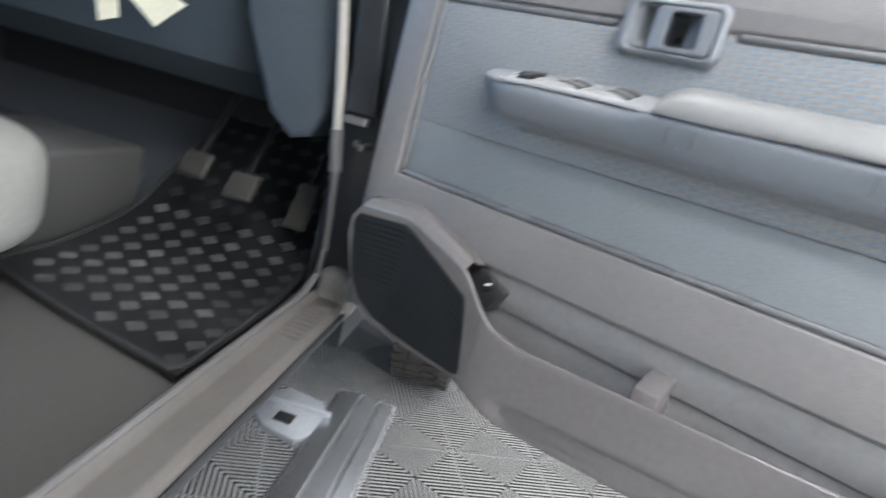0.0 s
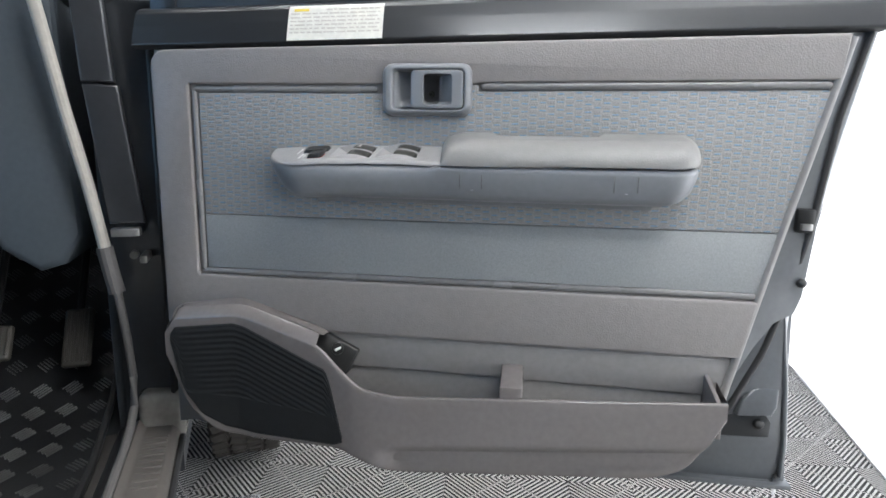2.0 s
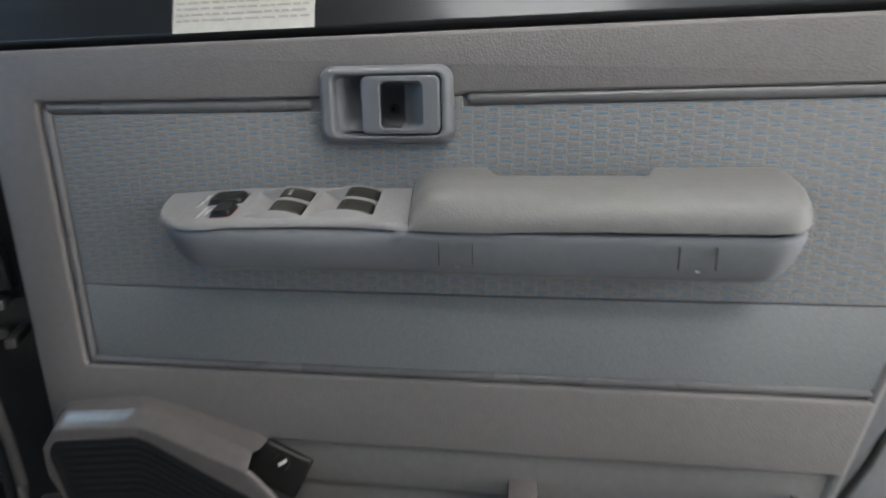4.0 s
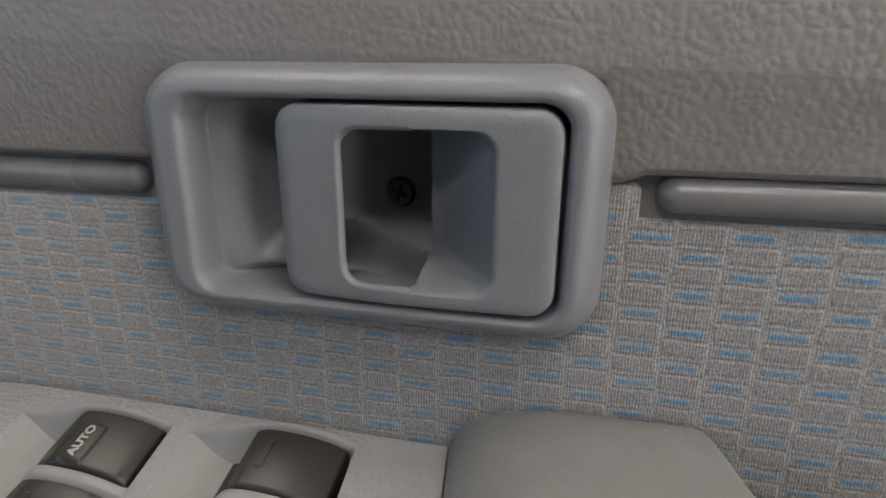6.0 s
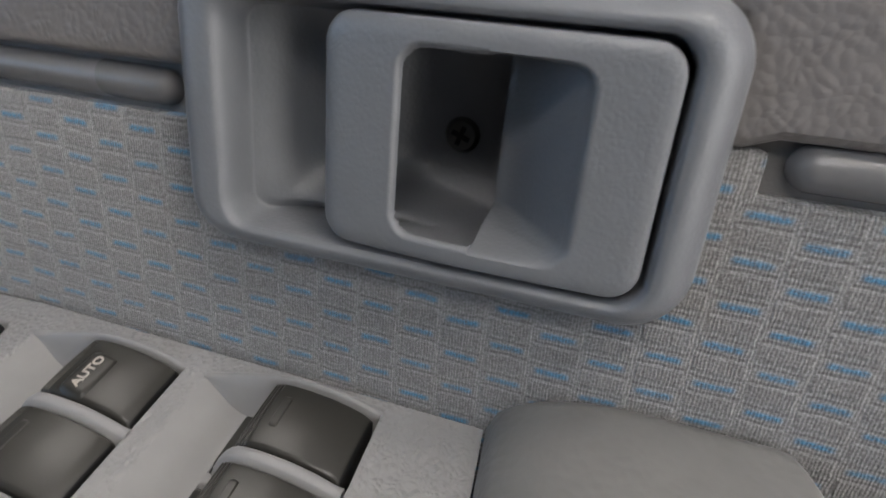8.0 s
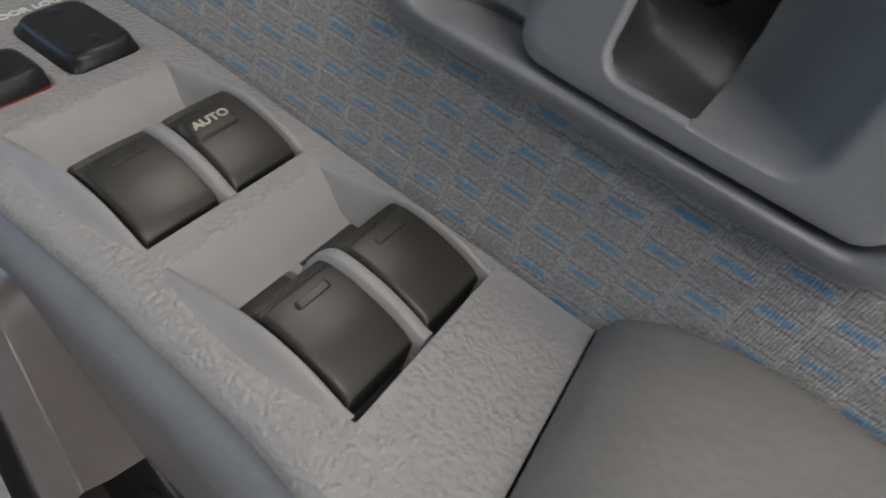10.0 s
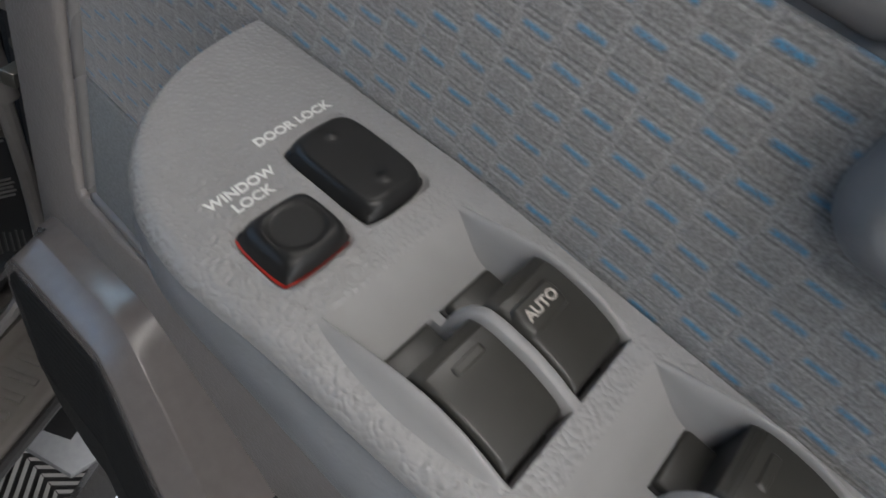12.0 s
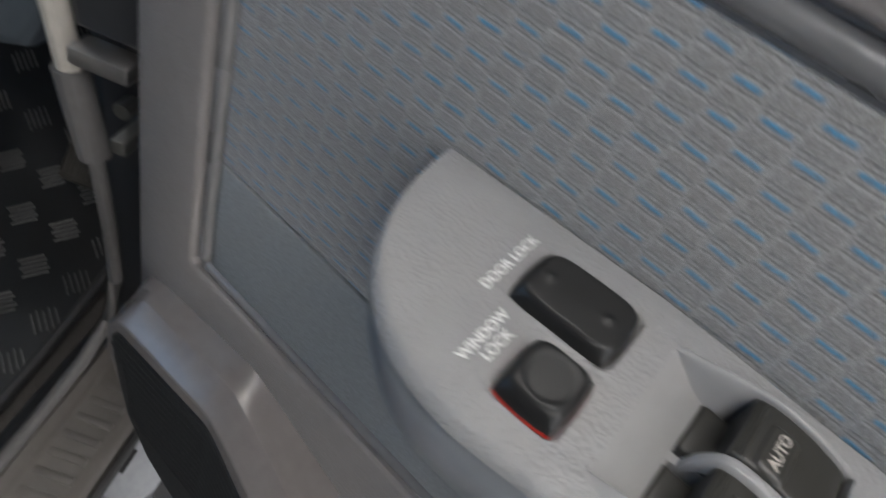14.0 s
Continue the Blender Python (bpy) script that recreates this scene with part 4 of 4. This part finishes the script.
part("latch_claw", lt, M_STEEL, latch)
for bx, by, bz, r in ((0.4880, 0.0385, 0.797, 0.007), (0.5170, 0.040, 0.722, 0.003), (0.5090, 0.018, 0.9985, 0.006)):
    pg = bmesh.new()
    bmesh.ops.create_uvsphere(pg, u_segments=16, v_segments=8, radius=r, matrix=pose(bx, by, bz))
    part("rubber_plug", pg, M_RUBBER, door, "round black rubber plug")
# warning label on the window ledge
lab = sheet(lambda u, v: (u, ledge_y(1.2940 + 0.0455 * v) - 0.0006, 1.2940 + 0.0455 * v + rise(u)), span(-0.151, -0.0235, 4), span(0, 1, 16))
label = part("warning_label", lab, M_PAPER, door, "white paper label with fine unreadable print", 0)
lrng = random.Random(4)
for r in range(7):
    z = 1.3335 - r * 0.0049
    x = -0.1475 + (0.004 if r == 0 else 0)
    while x < -0.030:
        w = lrng.uniform(0.004, 0.014)
        if r == 0:
            w = 0.020
        b = bmesh.new()
        zh = 0.0017 if r else 0.0034
        box(b, x, min(x + w, -0.028), -0.0003, 0.0003, -zh / 2, zh / 2, 0, m=pose(0, ledge_y(z) - 0.0007, z + rise(x), -25, 0, 0))
        part("print_bar", b, M_YELLOW if r == 0 else M_INK_GREY, label)
        x += w + lrng.uniform(0.0015, 0.003)
        if r == 0:
            x = -0.1
            r = 0.5

# ==== the car round the door: x forward, y inboard, z up in its own axes ====
CAR = pose(-0.356, 0.033, 0, 0, 0, 118.2)
car = empty("car", CAR, "dark graphite off-road car with its footwell open to view", "car")


def car_part(name, bm, mat, label="", smooth=30, parent=None):
    return part(name, bm, mat, parent or car, label, smooth, True)


def boxed(x0, x1, y0, y1, z0, z1, bevel=0.0, seg=2, m=None):
    return box(bmesh.new(), x0, x1, y0, y1, z0, z1, bevel, seg, m)


car_part("sill", boxed(-1.6, 0.06, 0.014, 0.10, 0.674, 0.706, 0.010, 3), M_PAINT, "dark painted door sill")
scuff = sheet(lambda u, v: (u, 0.003 + 0.064 * v, lerp_list([(0, 0.700), (0.08, 0.712), (0.2, 0.718), (0.8, 0.7205), (0.92, 0.732), (1, 0.728)], v)), span(-1.6, 0.015, 30), span(0, 1, 24))
scuff_ob = car_part("scuff_plate", scuff, M_SILL, "taupe plastic scuff plate", 50)
for k in range(9):
    car_part("scuff_rib", boxed(-0.03 - 0.017 * k, -0.023 - 0.017 * k, 0.018, 0.050, 0.7165, 0.7205, 0.001), M_SILL, parent=scuff_ob)
car_part("sill_seal", tube([(-1.5, 0.001, 0.702), (-0.6, 0.001, 0.702), (0.0, 0.001, 0.702)], 0.005, 8), M_RUBBER, "black rubber sill seal")
# hinge pillar
car_part("hinge_pillar", prism([(0.03, 0.005), (0.05, 0.085), (0.30, 0.095), (0.32, 0.005)], 0.62, 1.36, "z", 0.008), M_PILLAR, "painted hinge pillar, darkened as in shade")
car_part("windscreen_pillar", tube([(0.10, 0.06, 1.33), (-0.05, 0.10, 1.62), (-0.2, 0.14, 1.85)], 0.04, 12), M_PAINT)
car_part("pillar_step", boxed(0.010, 0.06, -0.004, 0.064, 0.690, 0.772, 0.012, 4), M_WORN, "worn glossy foot of the pillar")
car_part("pillar_cover", prism([(0.106, 1.36), (0.066, 1.36), (0.059, 1.241), (0.101, 1.241)], 0.020, 0.04, "x", 0.004, 3), M_PILLAR, "grey steel pillar flange, darkened as in shade")
car_part("pillar_cover", prism([(0.100, 1.238), (0.055, 1.238), (0.034, 1.04), (0.081, 1.04)], 0.022, 0.04, "x", 0.004, 3), M_PILLAR, "grey steel pillar flange, darkened as in shade")
car_part("check_strap", boxed(-0.012, 0.04, 0.030, 0.040, 0.985, 0.996, 0.002), M_SCREW, "steel door check strap")
car_part("check_plate", boxed(0.008, 0.03, 0.040, 0.078, 1.022, 1.034, 0.002), M_STEEL)
car_part("pillar_bolt", tube([(0.020, 0.052, 0.992), (0.034, 0.052, 0.992)], 0.006, 10), M_SCREW)
# door opening seal: pale upper length, sleeve, dark lower length
car_part("opening_seal", tube([(0.02, 0.150, 1.37), (0.022, 0.142, 1.32), (0.025, 0.125, 1.21), (0.027, 0.105, 1.10), (0.028, 0.090, 1.00)], 0.0085, 12), M_SEAL, "beige door opening seal")
car_part("seal_sleeve", tube([(0.028, 0.091, 1.005), (0.029, 0.086, 0.97), (0.030, 0.080, 0.935)], 0.0115, 12), M_SEAL_GREY, "grey rubber seal sleeve")
car_part("opening_seal", tube([(0.030, 0.080, 0.94), (0.030, 0.072, 0.86), (0.028, 0.068, 0.80), (0.015, 0.068, 0.755), (-0.02, 0.070, 0.735), (-0.08, 0.070, 0.729), (-0.5, 0.068, 0.729), (-1.5, 0.066, 0.729)], 0.006, 10), M_SEAL_GREY, "grey lower door opening seal")
# unseen block for frame and gearbox, added to stop light under the floor
car_part("underbody_blocker", boxed(-1.5, 0.9, 0.34, 1.35, 0.34, 0.63, 0.03, 3), M_RUBBER, "unseen black block under the car that stops light")
# footwell
car_part("floor_pan", boxed(-1.6, 0.50, 0.095, 1.3, 0.64, 0.676, 0.0), M_CARPET_GREY, "grey carpeted car floor")
car_part("toe_board", prism([(0.06, 0.66), (0.170, 0.716), (0.50, 0.934), (0.60, 0.98), (0.62, 1.25), (0.70, 1.25), (0.70, 0.60)], 0.06, 1.3, "y"), M_CARPET, "dark carpeted toe board")
car_part("kick_panel", boxed(0.06, 0.62, 0.085, 0.10, 0.66, 1.2, 0.004), M_CARPET)
car_part("centre_console", boxed(-1.2, 0.20, 0.54, 0.80, 0.67, 0.845, 0.012, 3), M_CARPET_GREY, "grey side of the centre console")
car_part("tunnel", prism([(0.54, 0.66), (0.57, 0.77), (0.66, 0.81), (1.0, 0.81), (1.0, 0.66)], -1.6, 0.45, "x", 0.02), M_CARPET, "dark carpeted gearbox tunnel")
# dashboard: end panel beside the seal, then the lower fascia
car_part("dashboard_end", prism([(0.132, 1.36), (0.30, 1.36), (0.30, 1.15), (0.23, 1.00), (0.185, 0.965), (0.15, 0.975), (0.125, 1.02), (0.13, 1.2)], 0.06, 0.34, "x", 0.012, 3), M_DASH, "blue-grey plastic dashboard end")
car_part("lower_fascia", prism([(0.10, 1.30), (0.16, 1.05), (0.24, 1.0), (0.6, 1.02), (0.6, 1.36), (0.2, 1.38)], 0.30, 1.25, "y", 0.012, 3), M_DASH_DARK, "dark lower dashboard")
car_part("dashboard_top", prism([(0.08, 1.36), (0.12, 1.42), (0.5, 1.44), (0.85, 1.36)], 0.11, 1.25, "y", 0.01), M_DASH, "dark dashboard top")
for pts in ([(0.514, 1.129), (0.439, 1.150), (0.399, 1.133), (0.451, 1.085)], [(0.568, 1.117), (0.526, 1.127), (0.520, 1.084), (0.556, 1.070)]):
    tag = part("paper_tag", prism(pts, 0.050, 0.0515, "x"), M_CREAM, None)
    tag.matrix_world = CAR
    tagged(tag, "cream paper tag hanging under the dashboard", "paper tag", "paper tags")
wheel_rim = bmesh.new()
ring = []
for i in range(48):
    a = 2 * math.pi * i / 48
    c = Vector((0, 0.19 * math.cos(a), 0.19 * math.sin(a)))
    e = c.normalized()
    ring.append([wheel_rim.verts.new(c + 0.015 * (math.cos(b) * e + math.sin(b) * Vector((1, 0, 0)))) for b in (2 * math.pi * k / 10 for k in range(10))])
for i in range(48):
    for k in range(10):
        wheel_rim.faces.new((ring[i][k], ring[(i + 1) % 48][k], ring[(i + 1) % 48][(k + 1) % 10], ring[i][(k + 1) % 10]))
bmesh.ops.transform(wheel_rim, matrix=pose(-0.10, 0.56, 1.36, 0, -28, 0), verts=wheel_rim.verts[:])
car_part("steering_wheel", wheel_rim, M_BLACK, "black steering wheel rim", 60)
for px, py, pz, w, tall in ((0.157, 0.168, 0.83, 0.044, 0.052), (0.110, 0.275, 0.845, 0.058, 0.029), (0.157, 0.40, 0.85, 0.058, 0.029)):
    lean = pose(px, py, pz, 0, 38, 0)
    pedal = car_part("pedal", boxed(-0.007, 0.007, -w / 2, w / 2, -tall, tall, 0.006, 3, lean), M_PEDAL, "worn ribbed rubber pedal")
    for k in range(6):
        ry = -w / 2 + 0.006 + k * (w - 0.012) / 5
        car_part("pedal_rib", boxed(-0.0095, -0.006, ry - 0.0018, ry + 0.0018, -tall + 0.007, tall - 0.007, 0.0012, 1, lean), M_PEDAL, parent=pedal)
    car_part("pedal_arm", tube([(px + 0.008, py, pz + 0.01), (px + 0.10, py, pz + 0.12), (px + 0.26, py, 1.15)], 0.007, 8), M_BLACK)
car_part("roof", boxed(-1.7, 0.05, 0.05, 1.45, 1.86, 1.90, 0.01), M_PAINT, "dark car roof")
car_part("far_side", boxed(-1.7, 0.9, 1.42, 1.46, 0.6, 1.24, 0.01), M_PAINT, "far side of the car")
car_part("far_pillar", boxed(-1.10, -1.01, 1.42, 1.46, 1.24, 1.87, 0.008), M_PAINT)
car_part("rear_blocker", boxed(-1.74, -1.70, 0.05, 1.46, 0.5, 1.88, 0.01), M_PAINT)
car_part("front_wing", prism([(0.33, 0.62), (0.33, 1.28), (1.9, 1.18), (1.9, 0.7), (1.62, 0.62), (1.55, 0.85), (1.35, 0.98), (1.1, 0.98), (0.9, 0.85), (0.82, 0.55)], 0.0, 0.04, "y", 0.006), M_PAINT, "dark painted front wing")
car_part("bonnet", boxed(0.5, 1.95, 0.03, 1.42, 1.18, 1.24, 0.02), M_PAINT, "dark painted bonnet")
# front wheel
tyre = bmesh.new()
R, W = 0.39, 0.24
prof = [(0.22, -0.10), (0.30, -0.125), (0.36, -0.12), (0.385, -0.10), (0.39, -0.05), (0.39, 0.05), (0.385, 0.10), (0.36, 0.12), (0.30, 0.125), (0.22, 0.10)]
gr = [[tyre.verts.new((r * math.cos(a), w, r * math.sin(a))) for r, w in prof] for a in (2 * math.pi * i / 64 for i in range(64))]
for i in range(64):
    for k in range(len(prof) - 1):
        tyre.faces.new((gr[i][k], gr[i][k + 1], gr[(i + 1) % 64][k + 1], gr[(i + 1) % 64][k]))
for i in range(48):
    for j, w in enumerate((-0.088, -0.03, 0.03, 0.088)):
        a = 2 * math.pi * (i + 0.5 * (j % 2)) / 48
        box(tyre, 0.386, 0.398, w - 0.024, w + 0.024, -0.017, 0.017, 0, m=Matrix.Rotation(-a, 4, "Y") @ Matrix.Rotation(radians(18 if j % 2 else -18), 4, "X"))
bmesh.ops.transform(tyre, matrix=pose(1.30, -0.085, 0.398), verts=tyre.verts[:])
bmesh.ops.recalc_face_normals(tyre, faces=tyre.faces[:])
tyre_ob = car_part("tyre", tyre, M_TYRE, "dusty black off-road tyre")
rimb = bmesh.new()
bmesh.ops.create_cone(rimb, cap_ends=True, segments=40, radius1=0.225, radius2=0.225, depth=0.18, matrix=pose(1.30, -0.085, 0.398, 90, 0, 0))
car_part("rim", rimb, M_STEEL, "steel wheel rim", parent=tyre_ob)
# side step and its bracket
step = prism([(-0.115, 0.452), (-0.108, 0.470), (-0.085, 0.474), (-0.080, 0.469), (-0.074, 0.474), (-0.045, 0.475), (-0.040, 0.470), (-0.034, 0.475), (0.005, 0.470), (0.015, 0.46), (0.012, 0.43), (-0.09, 0.425), (-0.11, 0.435)], -1.6, 0.168, "x", 0.002)
step_ob = car_part("side_step", step, M_ALU, "ribbed aluminium side step")
car_part("step_end", boxed(0.166, 0.173, -0.112, 0.012, 0.43, 0.470, 0.003), M_GREYPLAST, parent=step_ob)
bk = prism([(-0.042, 0.026), (-0.01, 0.006), (0.06, 0.003), (0.10, 0.02), (0.115, 0.10), (0.06, 0.14), (0.01, 0.135), (-0.03, 0.09)], 0.455, 0.470, "z", 0.003)
bko = car_part("step_bracket", bk, M_GREYPLAST, "light grey steel step bracket")
car_part("bracket_hole", boxed(-0.006, 0.026, 0.050, 0.084, 0.4695, 0.4712, 0.0), M_DARK, parent=bko)
car_part("bracket_lug", boxed(0.05, 0.062, -0.006, 0.13, 0.44, 0.479, 0.003), M_GREYPLAST, parent=bko)
car_part("engine_bay_blocker", boxed(0.45, 1.9, 0.30, 1.15, 0.36, 1.16, 0.02), M_DARK)
car_part("underbody_blocker", boxed(-1.7, 1.9, 0.22, 1.35, 0.40, 0.64, 0.02), M_DARK)
car_part("chassis", boxed(-1.6, 1.9, 0.35, 0.45, 0.42, 0.60, 0.01), M_DARK)

# rubber mat with raised five-bar tread
MAT_RISE = [(-0.4, 0.680), (-0.03, 0.681), (0.024, 0.690), (0.074, 0.698), (0.124, 0.710), (0.174, 0.730), (0.224, 0.764), (0.50, 0.946)]


def mat_z(x):
    return smooth_list(MAT_RISE, x, 0.025)


def mat_rear(y):
    return -0.298 + 0.33 * (y - 0.123)


mat_bm = sheet(lambda u, v: (mat_rear(0.118 + 0.40 * v) * (1 - u) + 0.50 * u, 0.118 + 0.40 * v, mat_z(mat_rear(0.118 + 0.40 * v) * (1 - u) + 0.50 * u) + 0.004), span(0, 1, 40), span(0, 1, 20))
r = bmesh.ops.extrude_face_region(mat_bm, geom=mat_bm.faces[:])
bmesh.ops.translate(mat_bm, verts=[g for g in r["geom"] if isinstance(g, bmesh.types.BMVert)], vec=(0, 0, 0.005))
bmesh.ops.recalc_face_normals(mat_bm, faces=mat_bm.faces[:])
mat = empty("floor_mat", CAR, "black rubber car mat with worn chequer tread", "car mat")
part("mat_sheet", mat_bm, M_MAT, mat, "", 30, True)
lip = tube([(x, 0.122, mat_z(x) + 0.008) for x in span(0.49, -0.27, 20)] + [(-0.288, 0.135, 0.688), (-0.242, 0.30, 0.688), (-0.18, 0.49, 0.688), (-0.15, 0.515, 0.688)] + [(x, 0.515, mat_z(x) + 0.008) for x in span(-0.10, 0.40, 12)], 0.006, 8)
part("mat_lip", lip, M_RUBBER, mat, "", 30, True)
tread = bmesh.new()
for i in range(16):
    for j in range(9):
        x, y = -0.266 + i * 0.048, 0.140 + j * 0.0465
        if x > 0.47 or y > 0.50 or x < mat_rear(y) + 0.018:
            continue
        slope = -math.degrees(math.atan((mat_z(x + 0.01) - mat_z(x - 0.01)) / 0.02))
        turn = 45 if x > 0.2 or j == 0 else -45
        for k in range(5):
            box(tread, -0.0115, 0.0115, -0.0009, 0.0009, -0.001, 0.0018, 0, m=pose(x, y, mat_z(x) + 0.0092, 0, slope, 0) @ pose(0, 0, 0, 0, 0, turn) @ pose((k % 2) * 0.002, (k - 2) * 0.0052, 0))
tr_ob = part("mat_tread", tread, M_TREAD, mat, "grey worn raised bars", 0, True)
tr_ob["kind"] = "stuff"

# driver's seat: front of the cushion


def seat_at(u, v):
    a, b = 2 * math.pi * u, math.pi * (v - 0.5)
    k = 0.45
    cx = math.copysign(abs(math.cos(a)) ** k, math.cos(a)) * abs(math.cos(b)) ** k
    cy = math.copysign(abs(math.sin(a)) ** k, math.sin(a)) * abs(math.cos(b)) ** k
    cz = math.copysign(abs(math.sin(b)) ** k, math.sin(b))
    return (-0.46 + 0.28 * cx, 0.590 + 0.24 * cy, 0.845 + 0.095 * cz)


seat = car_part("seat", sheet(seat_at, span(0, 1, 48), span(0, 1, 24)), M_SEAT, "pale covered driver's seat cushion", 60)
car_part("seat_base", boxed(-0.74, -0.30, 0.42, 0.80, 0.676, 0.79, 0.02), M_CARPET, parent=seat)

# ==== workshop ====
floor = tagged(new("floor"), "light grey ribbed interlocking garage floor tiles", "floor", "", "structure")
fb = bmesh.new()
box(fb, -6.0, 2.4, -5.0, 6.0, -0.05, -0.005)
part("sub_floor", fb, M_TILE_BASE, floor, "floor under the tiles, dark as the gap shade", 0)


def wall(name, x0, x1, y0, y1, z0, z1, mat=M_WALL, label="unseen white painted workshop wall"):
    bm = boxed(x0, x1, y0, y1, z0, z1)
    me_ob = part(name, bm, mat, None, label, 0)
    return tagged(me_ob, label, "wall", "", "structure")


wall("wall_north", -6.0, 1.9, 6.0, 6.1, 0, 3.3, M_WALL_GREY, "grey painted workshop wall")
wall("wall_west_low", -6.1, -6.0, -5.0, 6.0, 0, 1.0)
wall("wall_west_high", -6.1, -6.0, -5.0, 6.0, 3.0, 3.3)
wall("wall_west_left", -6.1, -6.0, -5.0, -4.6, 1.0, 3.0)
wall("wall_west_right", -6.1, -6.0, -1.4, 6.0, 1.0, 3.0)
wall("wall_south_low", -6.0, -3.2, -5.1, -5.0, 0, 1.0)
wall("wall_south_high", -6.0, -3.2, -5.1, -5.0, 3.18, 3.3)
wall("wall_south_blocker", -3.2, 1.8, -5.1, -5.0, 0, 3.3)
south_sky = part("backdrop_sky", boxed(-6.3, -2.9, -5.40, -5.35, 0.6, 3.6), M_SKY, None, "", 0)
tagged(south_sky, "blue glow outside an assumed high window", "backdrop", "", "structure")
sky_back = part("backdrop_sky", boxed(-6.4, -6.35, -4.9, -1.1, 0.6, 3.3), M_SKY, None, "", 0)
tagged(sky_back, "blue glow outside an assumed high window", "backdrop", "", "structure")
ceil = part("ceiling", boxed(-6.0, 1.8, -5.0, 6.0, 3.2, 3.3), M_CEIL, None, "", 0)
tagged(ceil, "pale board workshop ceiling", "ceiling", "", "structure")
ground = part("ground", prism([(1.31, -2.0), (1.31, 0.0), (2.09, 6.0), (3.0, 30.0), (9.0, 30.0), (9.0, -2.0)], -0.03, 0.006, "z"), M_PALE, None, "", 0)
tagged(ground, "pale concrete apron outside the opening", "ground", "", "structure")
wall("wall_east_blocker", 1.7, 1.8, -5.0, -1.6, 0, 3.3, M_WALL_GREY, "grey painted workshop wall")
back = part("backdrop", boxed(9.0, 9.1, -8.0, 30.0, -0.5, 7.0), M_DAY, None, "", 0)
tagged(back, "blown-out white daylight outside the opening", "backdrop", "", "structure")
for lx, ly, watts, tone in LAMPS:
    e = empty("unseen_ceiling_light", pose(lx, ly, 3.2), "long unseen LED ceiling light", "ceiling light")
    e["group"] = "ceiling lights"
    part("housing", boxed(-0.6, 0.6, -0.30, 0.30, -0.05, 0.0, 0.004), M_WALL, e, "", 30, True)
    part("diffuser", boxed(-0.575, 0.575, -0.275, 0.275, -0.054, -0.048), M_LED if tone[0] > 0.9 else M_LED_COOL, e, "", 0, True)

# floor tiles: square tiles, ribs across each edge meeting along the diagonals
Q, N_RIB = 0.304, 20
tile_bm = bmesh.new()
pitch = Q / N_RIB
for side in range(4):
    turn = pose(Q / 2, Q / 2, 0, 0, 0, 90 * side) @ pose(-Q / 2, -Q / 2, 0)
    for k in range(N_RIB):
        x0, x1 = pitch * (k + 0.27), pitch * (k + 0.73)
        pts = [(x0, 0.004), (x1, 0.004), (x1, max(0.005, min(x1, Q - x1) - 0.001)), (x0, max(0.005, min(x0, Q - x0) - 0.001))]
        top = [tile_bm.verts.new(turn @ Vector((px, py, 0.0))) for px, py in pts]
        low = [tile_bm.verts.new((vv.co.x, vv.co.y, -0.0055)) for vv in top]
        tile_bm.faces.new(top)
        for i in range(4):
            j = (i + 1) % 4
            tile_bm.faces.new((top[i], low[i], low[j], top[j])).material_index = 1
    edge4 = [tile_bm.verts.new(turn @ Vector((px, py, -0.0008))) for px, py in ((0.0008, 0.0008), (Q - 0.0008, 0.0008), (Q - 0.0032, 0.0032), (0.0032, 0.0032))]
    tile_bm.faces.new(edge4)
bmesh.ops.recalc_face_normals(tile_bm, faces=tile_bm.faces[:])
tile_me = bpy.data.meshes.new("floor_tile")
tile_bm.to_mesh(tile_me)
tile_bm.free()
tile_me.materials.append(M_TILE)
tile_me.materials.append(M_TILE_BASE)
FLOOR_PLAIN = []
GRID = pose(-0.914, 0.808, 0, 0, 0, 48.4) @ pose(0.08 * Q, 0.12 * Q, 0)
for i in range(-11, 9):
    for j in range(-12, 10):
        centre = GRID @ Vector((2 * Q * i, 2 * Q * j, 0))
        if not (-2.6 < centre.x < 2.4 and -1.6 < centre.y < 4.6):
            FLOOR_PLAIN.append(centre)
            continue
        for quarter in range(4):
            t = new("floor_tile", tile_me)
            t.parent = floor
            t.matrix_basis = GRID @ pose(2 * Q * i, 2 * Q * j, 0, 0, 0, 90 * quarter)
far_tiles = bmesh.new()
for centre in FLOOR_PLAIN:
    for quarter in range(4):
        m4 = GRID @ Matrix.Translation(GRID.inverted() @ centre) @ pose(0, 0, 0, 0, 0, 90 * quarter)
        corner = m4 @ Vector((Q / 2, Q / 2, 0))
        if -5.8 < corner.x < 1.1 and -4.8 < corner.y < 5.8:
            far_tiles.faces.new([far_tiles.verts.new(m4 @ Vector((a, b, -0.002))) for a, b in ((0.002, 0.002), (Q - 0.002, 0.002), (Q - 0.002, Q - 0.002), (0.002, Q - 0.002))])
far_ob = part("far_floor_tiles", far_tiles, M_TILE, floor, "", 0)
far_ob["kind"] = "stuff"
